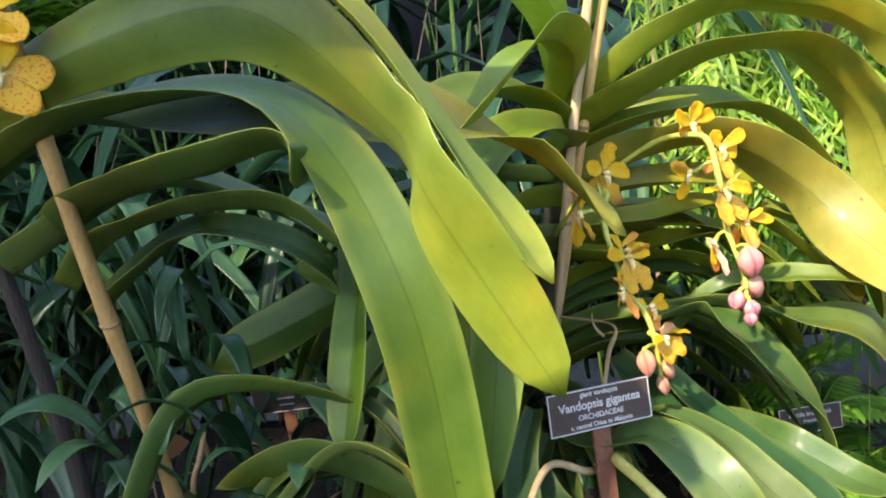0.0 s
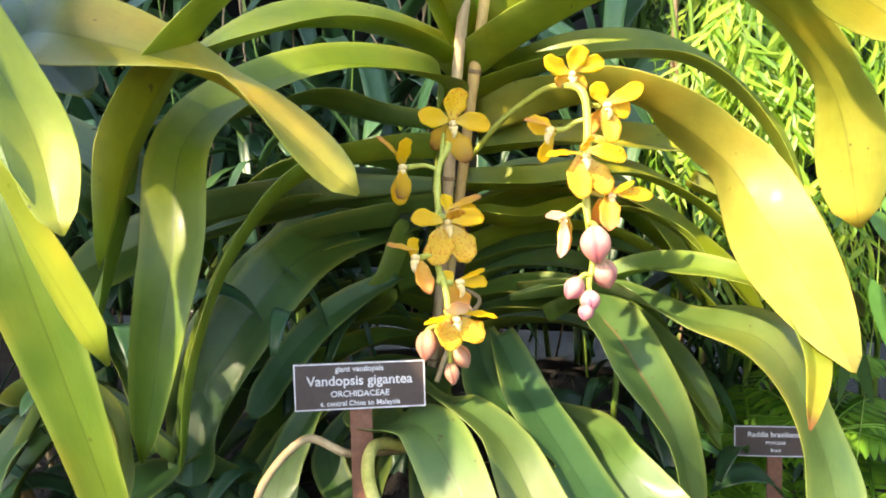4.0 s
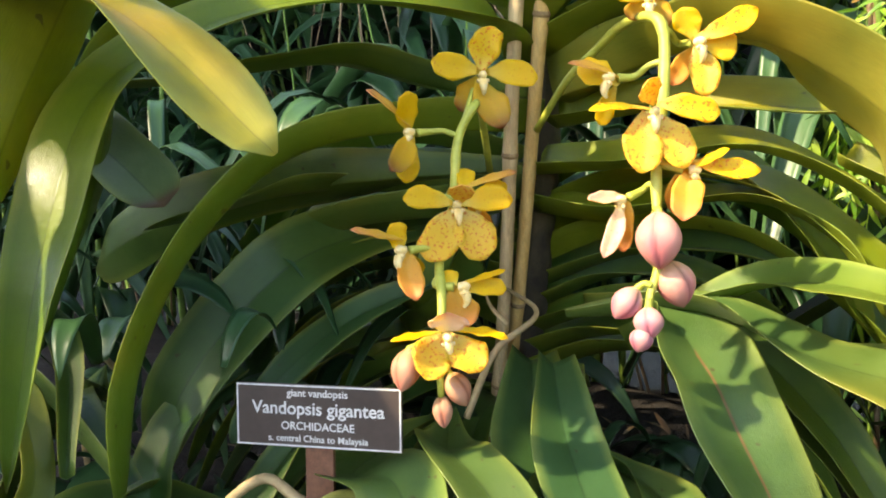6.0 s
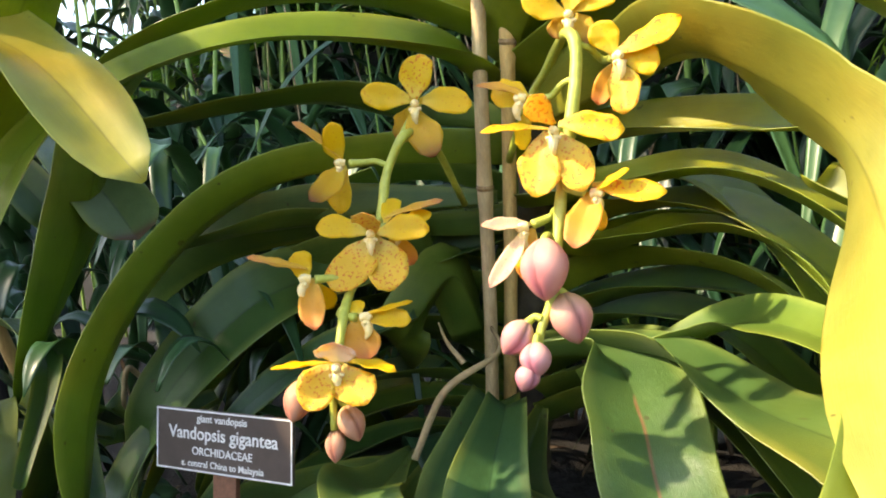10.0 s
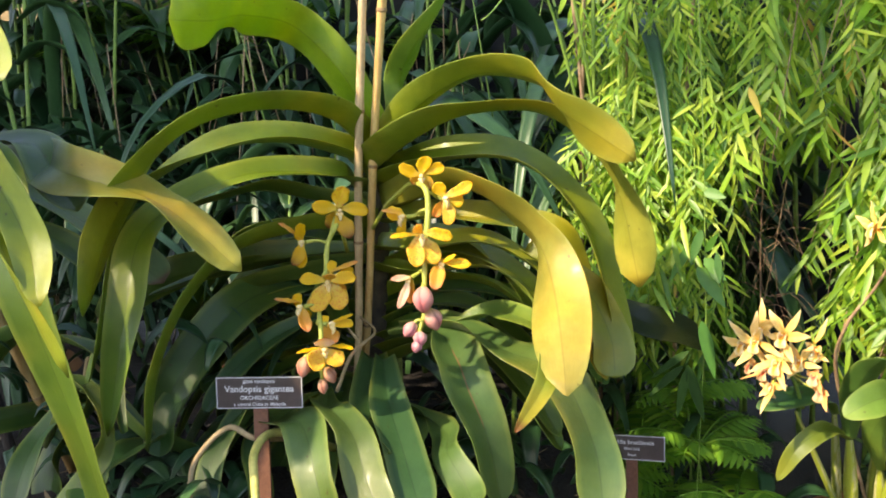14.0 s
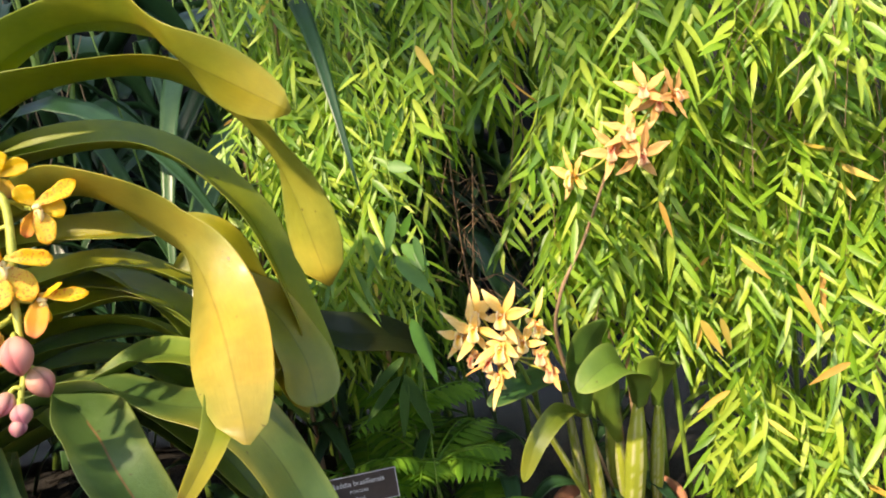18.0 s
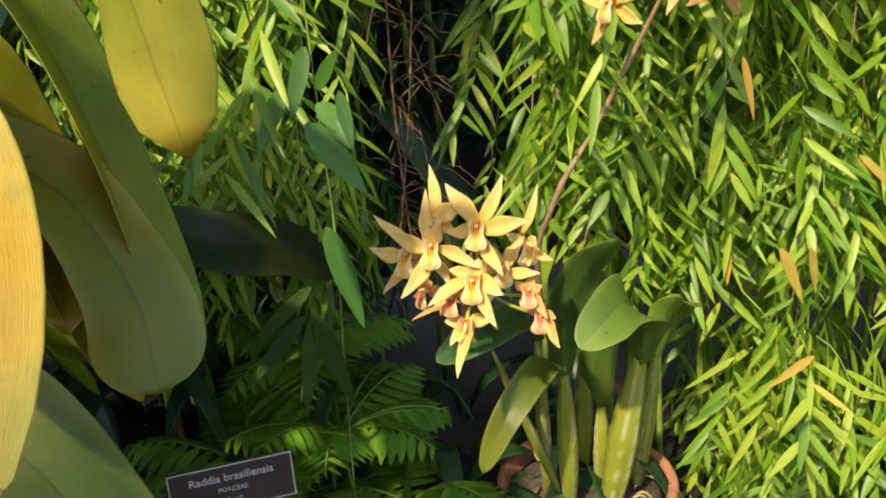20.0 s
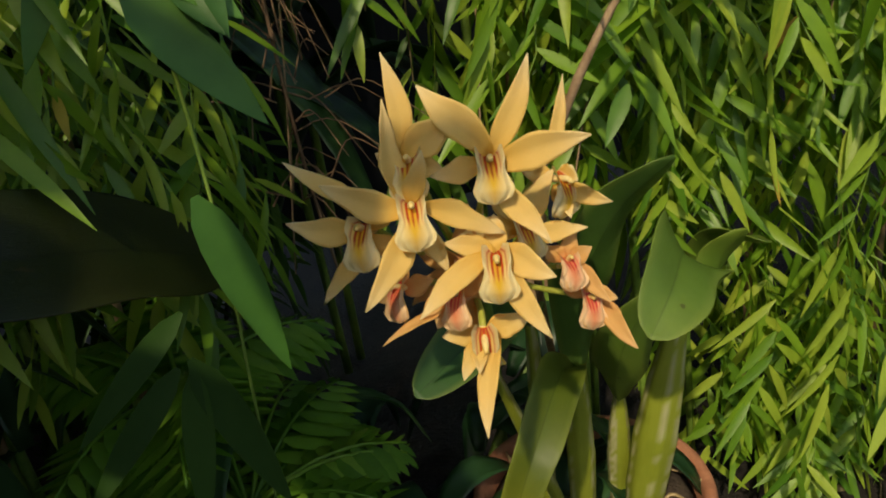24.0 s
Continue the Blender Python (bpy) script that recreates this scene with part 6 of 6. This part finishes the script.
gr = random.Random(44)
for k in range(15):
    x, y = -1.9 + 2.2 * k / 14 + gr.uniform(-0.05, 0.05), gr.uniform(1.45, 1.85)
    ginger((x, y, ground_height(x, y)), gr.uniform(0.80, 1.0) + 0.35 * (x < -0.45), 500 + k * 20, "tall dark broad-leaved plant in the shade")
for k in range(12):
    x, y = gr.uniform(-2.4, -0.9), gr.uniform(0.9, 1.8)
    ginger((x, y, ground_height(x, y)), gr.uniform(1.1, 1.4), 700 + k * 20, "tall dark broad-leaved plant in the shade")
for k in range(6):
    x, y = -0.75 + 0.15 * k, gr.uniform(1.15, 1.35)
    ginger((x, y, ground_height(x, y)), gr.uniform(0.30, 0.50), 900 + k * 20, "dark broad-leaved plant in the shade", 0.16, 0.04)

for k in range(5):
    x, y = 0.22 + 0.13 * k, gr.uniform(1.62, 1.85)
    ginger((x, y, ground_height(x, y)), gr.uniform(0.90, 1.10), 1100 + k * 20, "tall dark broad-leaved plant in the shade")

for k in range(6):
    x, y = -1.05 + 0.16 * k, gr.uniform(1.70, 1.90)
    ginger((x, y, ground_height(x, y)), gr.uniform(1.20, 1.38), 1300 + k * 20, "tall dark broad-leaved plant in the shade")
for k in range(5):
    x, y = gr.uniform(-0.34, -0.12), gr.uniform(0.56, 0.68)
    back_plant((x, y, ground_height(x, y) - 0.01), 8, gr.uniform(0.06, 0.09), gr.uniform(0.016, 0.026), 1500 + k, "low dark green seedling in the shade", rise=0.6)

for k in range(10):
    x, y = -2.7 + 0.17 * k, gr.uniform(1.65, 1.92)
    ginger((x, y, ground_height(x, y)), gr.uniform(1.35, 1.6), 1700 + k * 20, "tall dark broad-leaved plant in the shade")

for x, y, h in ((0.66, 1.24, 0.22), (0.73, 1.18, 0.12)):
    ginger((x, y, ground_height(x, y)), h, 1900 + int(x * 1000), "low dark leafy plant in the shade of the hedge", 0.11, 0.026)

for k in range(12):
    x, y = gr.uniform(-0.28, 0.06), gr.uniform(0.53, 0.74)
    back_plant((x, y, ground_height(x, y) - 0.01), 6, gr.uniform(0.08, 0.12), gr.uniform(0.024, 0.038), 2100 + k, "low dark green plant on the shaded soil", rise=0.45, tall=0.02)
for k in range(6):
    x, y = gr.uniform(0.20, 0.38), gr.uniform(0.84, 1.02)
    back_plant((x, y, ground_height(x, y) - 0.01), 7, gr.uniform(0.09, 0.14), gr.uniform(0.024, 0.038), 2200 + k, "low dark green plant on the shaded soil", rise=0.5, tall=0.03)

# reedy dry stems among them
reeds = root("reeds", (-0.6, 1.5, 0.15), label="thin pale dry stems standing among the dark plants", category="stems")
for k in range(40):
    x, y = br.uniform(-1.5, 0.25), br.uniform(1.25, 1.70)
    z, e = ground_height(x, y), br.uniform(-0.35, 0.35)
    tube("stem", [(x, y, z), (x + e * 0.4, y, z + 0.35), (x + e, y - 0.05, z + br.uniform(0.6, 1.0))], [0.0024, 0.0020, 0.0010], TWIG if k % 4 else GREENSTEM, reeds, sides=5, n=9)


# bright ferny plants at the back
LAST = []


def fern(at, fronds, length, seed, label, mat=None, wide=0.22, step=1):
    r = random.Random(seed)
    plant = root("fern", at, label=label, category="fern")
    LAST[:] = [plant]
    for k in range(fronds):
        yaw = r.uniform(0, 6.28)
        w = Vector((math.cos(yaw), math.sin(yaw), 0))
        up = r.uniform(0.4, 1.0)
        pts = [Vector(at) + w * length * s * 0.9 + Vector((0, 0, length * (up * s - 0.55 * s * s))) for s in (0, 0.25, 0.5, 0.75, 1)]
        c = [Vector(q) for q in curve_through([tuple(p) for p in pts], 22)]
        t = tube_mesh("rachis", [tuple(p) for p in pts], [0.002, 0.001], mat or FERN, 5, 16)
        vs, fs = [q.co.copy() for q in t.vertices], [tuple(p.vertices) for p in t.polygons]
        bpy.data.meshes.remove(t)
        side = w.cross(Vector((0, 0, 1)))
        for i in range(2, 22, step):
            l = length * 0.30 * math.sin(math.pi * (i / 22) ** 0.8) + 0.008
            for s in (-1, 1):
                a, f = blade_verts(c[i], side * s + w * 0.5 + Vector((0, 0, -0.15)), w, l, l * wide, 0.2, 5)
                o = len(vs)
                vs += a
                fs += [tuple(o + q for q in g) for g in f]
        tagged(put("frond", mesh_of("frond", vs, fs, mat or FERN), plant), kind="stuff")
    return plant


for at, n, l, s in (((-1.15, 1.85, 0.95), 12, 0.42, 1), ((-0.75, 1.9, 0.90), 12, 0.40, 2), ((-1.6, 1.7, 0.9), 10, 0.4, 3), ((-0.35, 1.9, 0.85), 8, 0.3, 4)):
    fern(at, n, l, s, "bright green fern by the back wall")
for at, n, l, s in (((0.46, 1.10, 0.0), 16, 0.18, 5), ((0.53, 1.12, 0.0), 16, 0.18, 6), ((0.60, 1.10, -0.04), 14, 0.16, 7), ((0.51, 1.02, -0.06), 12, 0.14, 8), ((0.66, 1.0, -0.09), 12, 0.13, 11),
                    ((0.46, 1.17, 0.11), 16, 0.17, 13), ((0.55, 1.19, 0.12), 16, 0.17, 14), ((0.61, 1.16, 0.05), 14, 0.16, 15), ((0.53, 1.22, 0.20), 14, 0.16, 16), ((0.40, 1.16, 0.06), 12, 0.17, 17)):
    fern(at, n, l * 0.72, s, "low bright green ferny bamboo grass on the soil", RADDIA, 0.34, 2)
    foot = ground_height(at[0], at[1])
    if at[2] > foot + 0.02:
        tube("stem", [(at[0], at[1], foot), (at[0] + 0.006, at[1], (foot + at[2]) / 2), at], [0.0022, 0.002, 0.0016], GREENSTEM, LAST[0], sides=6)

# ---- back wall and what stands over it ----
ob = part("wall_back", box_bm((7.0, 0.04, 1.06), (-1.4, 2.02, 0.53), 0.004), BLACK, None)
tagged(ob, "low black sheet wall behind the bed", "wall", kind="structure")
ob = part("ledge", box_bm((7.0, 0.40, 0.10), (-1.4, 2.25, 1.10), 0.012), LEDGE, None)
tagged(ob, "weathered tan timber ledge on the wall", "ledge", kind="structure")
# walls out of view, added to close the place and block low skylight
for name, size, at in (("wall_front", (8.4, 0.06, 1.2), (-0.5, -2.8, 0.45)), ("wall_left", (0.06, 7.0, 1.2), (-4.7, 0.7, 0.45)), ("wall_right", (0.06, 7.0, 1.2), (3.7, 0.7, 0.45))):
    ob = part(name, box_bm(size, at, 0.01), LEDGE, None)
    tagged(ob, "plain weathered timber wall, added unseen to close the garden", "wall", kind="structure")
trunk = root("tree", (0.05, 2.5, 0), label="slim grey-brown tree trunk behind the wall", category="tree")
tube("trunk", [(0.04, 2.55, -0.1), (0.06, 2.52, 1.0), (0.05, 2.5, 1.8), (0.08, 2.5, 3.2)], [0.075, 0.068, 0.06, 0.05], BARK, trunk, sides=18, n=40)
pale = root("tree", (-1.02, 2.62, 0), label="pale cream tree trunk behind the wall", category="tree")
tube("trunk", [(-1.02, 2.65, -0.1), (-1.0, 2.62, 1.2), (-1.03, 2.62, 2.0), (-1.0, 2.6, 3.2)], [0.11, 0.10, 0.095, 0.09], PALE, pale, sides=18, n=40)
tangle = root("bare_vines", (-0.3, 2.2, 1.18), label="tangle of thin bare brown vines on the ledge", category="vine")
for k in range(60):
    x = br.uniform(-0.7, 0.5)
    pts = [(x, 2.05 + 0.2 * br.random(), 1.16)]
    for q in range(4):
        pts.append((pts[-1][0] + br.uniform(-0.12, 0.12), 2.0 + 0.25 * br.random(), max(1.0, pts[-1][2] + br.uniform(-0.10, 0.14))))
    tube("vine_stem", pts, [0.004, 0.0025], TWIG if k % 2 else BARK, tangle, sides=5, n=18)
hang = root("climber", (-0.05, 1.8, 1.5), label="sunlit green leaves hanging from above", category="vine")
tube("stem", [(0.02, 2.44, 2.6), (-0.0, 2.1, 2.1), (-0.03, 1.84, 1.6), (-0.02, 1.85, 1.3)], [0.002, 0.0015], GREENSTEM, hang, sides=6)
for k in range(9):
    z = 1.32 + 0.045 * k
    s = 1 if k % 2 else -1
    single_leaf(hang, (-0.025, 1.845, z), (-0.025 + s * 0.05, 1.82, z - 0.11), 0.04, FERN)

shrub = root("shrub", (-1.9, 2.6, 0.0), label="leafy green shrub showing over the back wall", category="shrub")
sr = random.Random(123)
for mat, n, low_z in ((SHADE, 620, 1.05), (FERN, 260, 1.25)):
    vs, fs = [], []
    for k in range(n):
        p = (sr.uniform(-3.0, -1.18), sr.uniform(2.48, 2.72), sr.uniform(low_z, 1.95))
        a, f = blade_verts(p, (sr.uniform(-1, 1), sr.uniform(-0.8, 0.3), sr.uniform(-0.8, 0.3)), (sr.uniform(-1, 1), sr.uniform(-0.3, 0.3), sr.uniform(-0.5, 0.5)), sr.uniform(0.14, 0.26), sr.uniform(0.035, 0.06), 0.25, 6)
        o = len(vs)
        vs += a
        fs += [tuple(o + i for i in g) for g in f]
    tagged(put("foliage", mesh_of("foliage", vs, fs, mat), shrub), kind="stuff")
for k in range(7):
    x = -2.8 + 0.26 * k
    tube("stem", [(x, 2.62, -0.1), (x + sr.uniform(-0.1, 0.1), 2.6, 0.9), (x + sr.uniform(-0.2, 0.2), 2.6, 1.8)], [0.02, 0.016, 0.008], BARK, shrub, sides=8, n=14)

# ---- litter ----
curl = root("fallen_leaf", (-0.319, 0.771, 0.22), label="curled dry brown leaf lodged low in the bed", category="leaf")
single_leaf(curl, (-0.345, 0.775, 0.335), (-0.295, 0.760, 0.362), 0.036, DRYBROWN, 0.3, "blade", 0.3)
tube("stalk", [(-0.345, 0.776, 0.335), (-0.35, 0.785, 0.28), (-0.35, 0.80, 0.20)], [0.0012, 0.001], TWIG, curl, sides=6)
rubble = root("dry_twig_bunch", (0.97, 1.02, -0.085), label="scattered dry twigs and husks on the soil beside the pot", category="twigs")
for k in range(70):
    x, y = dr.uniform(0.88, 1.12), dr.uniform(0.88, 1.12)
    a, l = dr.uniform(0, 6.28), dr.uniform(0.03, 0.11)
    z = ground_height(x, y) + 0.004 + 0.02 * dr.random()
    tube("twig", [(x, y, z), (x + l * 0.5 * math.cos(a), y + l * 0.5 * math.sin(a), z + 0.012 * dr.random()), (x + l * math.cos(a), y + l * math.sin(a), z + 0.02 * dr.random())], [0.0013, 0.0007], TWIG, rubble, sides=5, n=7)
lr = random.Random(77)
vs, fs = [], []
for k in range(900):
    x, y = lr.uniform(-0.55, 1.25), lr.uniform(0.25, 1.2)
    z = ground_height(x, y) + 0.003
    v, f = blade_verts((x, y, z), (lr.uniform(-1, 1), lr.uniform(-1, 1), lr.uniform(0, 0.25)), (lr.uniform(-1, 1), lr.uniform(-1, 1), 0.1), lr.uniform(0.015, 0.05), lr.uniform(0.003, 0.010), 0.2, 5)
    o = len(vs)
    vs += v
    fs += [tuple(o + i for i in g) for g in f]
tagged(put("leaf_litter", mesh_of("leaf_litter", vs, fs, foliage_material("litter", (0.05, 0.03, 0.02), (0.14, 0.09, 0.05), (0.30, 0.22, 0.12), 0.85, 0.05))), "dry brown bamboo leaves and chips on the soil", "litter", kind="stuff")

# ---- unseen tree, added to shade the bed and what is behind ----
shade = root("tree", (-2.75, -0.1, 0), label="leafy tree added out of view to shade the bed", category="tree")
tube("trunk", [(-2.78, -0.1, -0.1), (-2.75, -0.1, 1.0), (-2.6, -0.08, 1.9), (-2.2, 0.0, 2.4)], [0.07, 0.06, 0.05, 0.03], BARK, shade, sides=14, n=30)
for e in ((-0.8, 0.25, 2.4), (-1.3, 0.45, 2.35), (-1.6, -0.9, 2.4), (-1.3, -0.5, 2.3)):
    tube("limb", [(-2.6, -0.08, 1.90), ((-2.4 + e[0]) / 2, e[1] / 2, 2.3), e], [0.03, 0.02, 0.006], BARK, shade, sides=9, n=14)
cr = random.Random(91)
vs, fs = [], []
# leaf clusters set towards the sun from the areas to be darkened
for (cx, cy, cz), (rx, ry, rz), n in (((-1.75, 0.50, 2.35), (1.05, 0.70, 0.36), 2000), ((-2.05, -0.45, 2.35), (0.62, 0.55, 0.36), 900), ((-1.35, -0.02, 2.45), (0.75, 0.28, 0.25), 900), ((-0.75, 0.75, 2.5), (0.55, 0.40, 0.25), 800), ((0.08, -0.06, 2.6), (0.55, 0.28, 0.20), 620), ((-1.64, -1.14, 2.4), (0.42, 0.38, 0.22), 640), ((0.05, -0.30, 2.6), (0.72, 0.19, 0.15), 420), ((-1.2, -0.80, 2.4), (0.18, 0.14, 0.12), 100)):
    for k in range(n):
        d = Vector((cr.gauss(0, 1), cr.gauss(0, 1), cr.gauss(0, 1))).normalized() * cr.random() ** 0.4
        p = Vector((cx + rx * d.x, cy + ry * d.y, cz + rz * d.z))
        a, f = blade_verts(p, (cr.uniform(-1, 1), cr.uniform(-1, 1), cr.uniform(-0.7, 0.2)), (cr.uniform(-1, 1), cr.uniform(-1, 1), cr.uniform(-0.3, 0.3)), cr.uniform(0.10, 0.18), cr.uniform(0.05, 0.075), 0.2, 5)
        o = len(vs)
        vs += a
        fs += [tuple(o + i for i in g) for g in f]
tagged(put("crown", mesh_of("crown", vs, fs, SHADE), shade), kind="stuff")
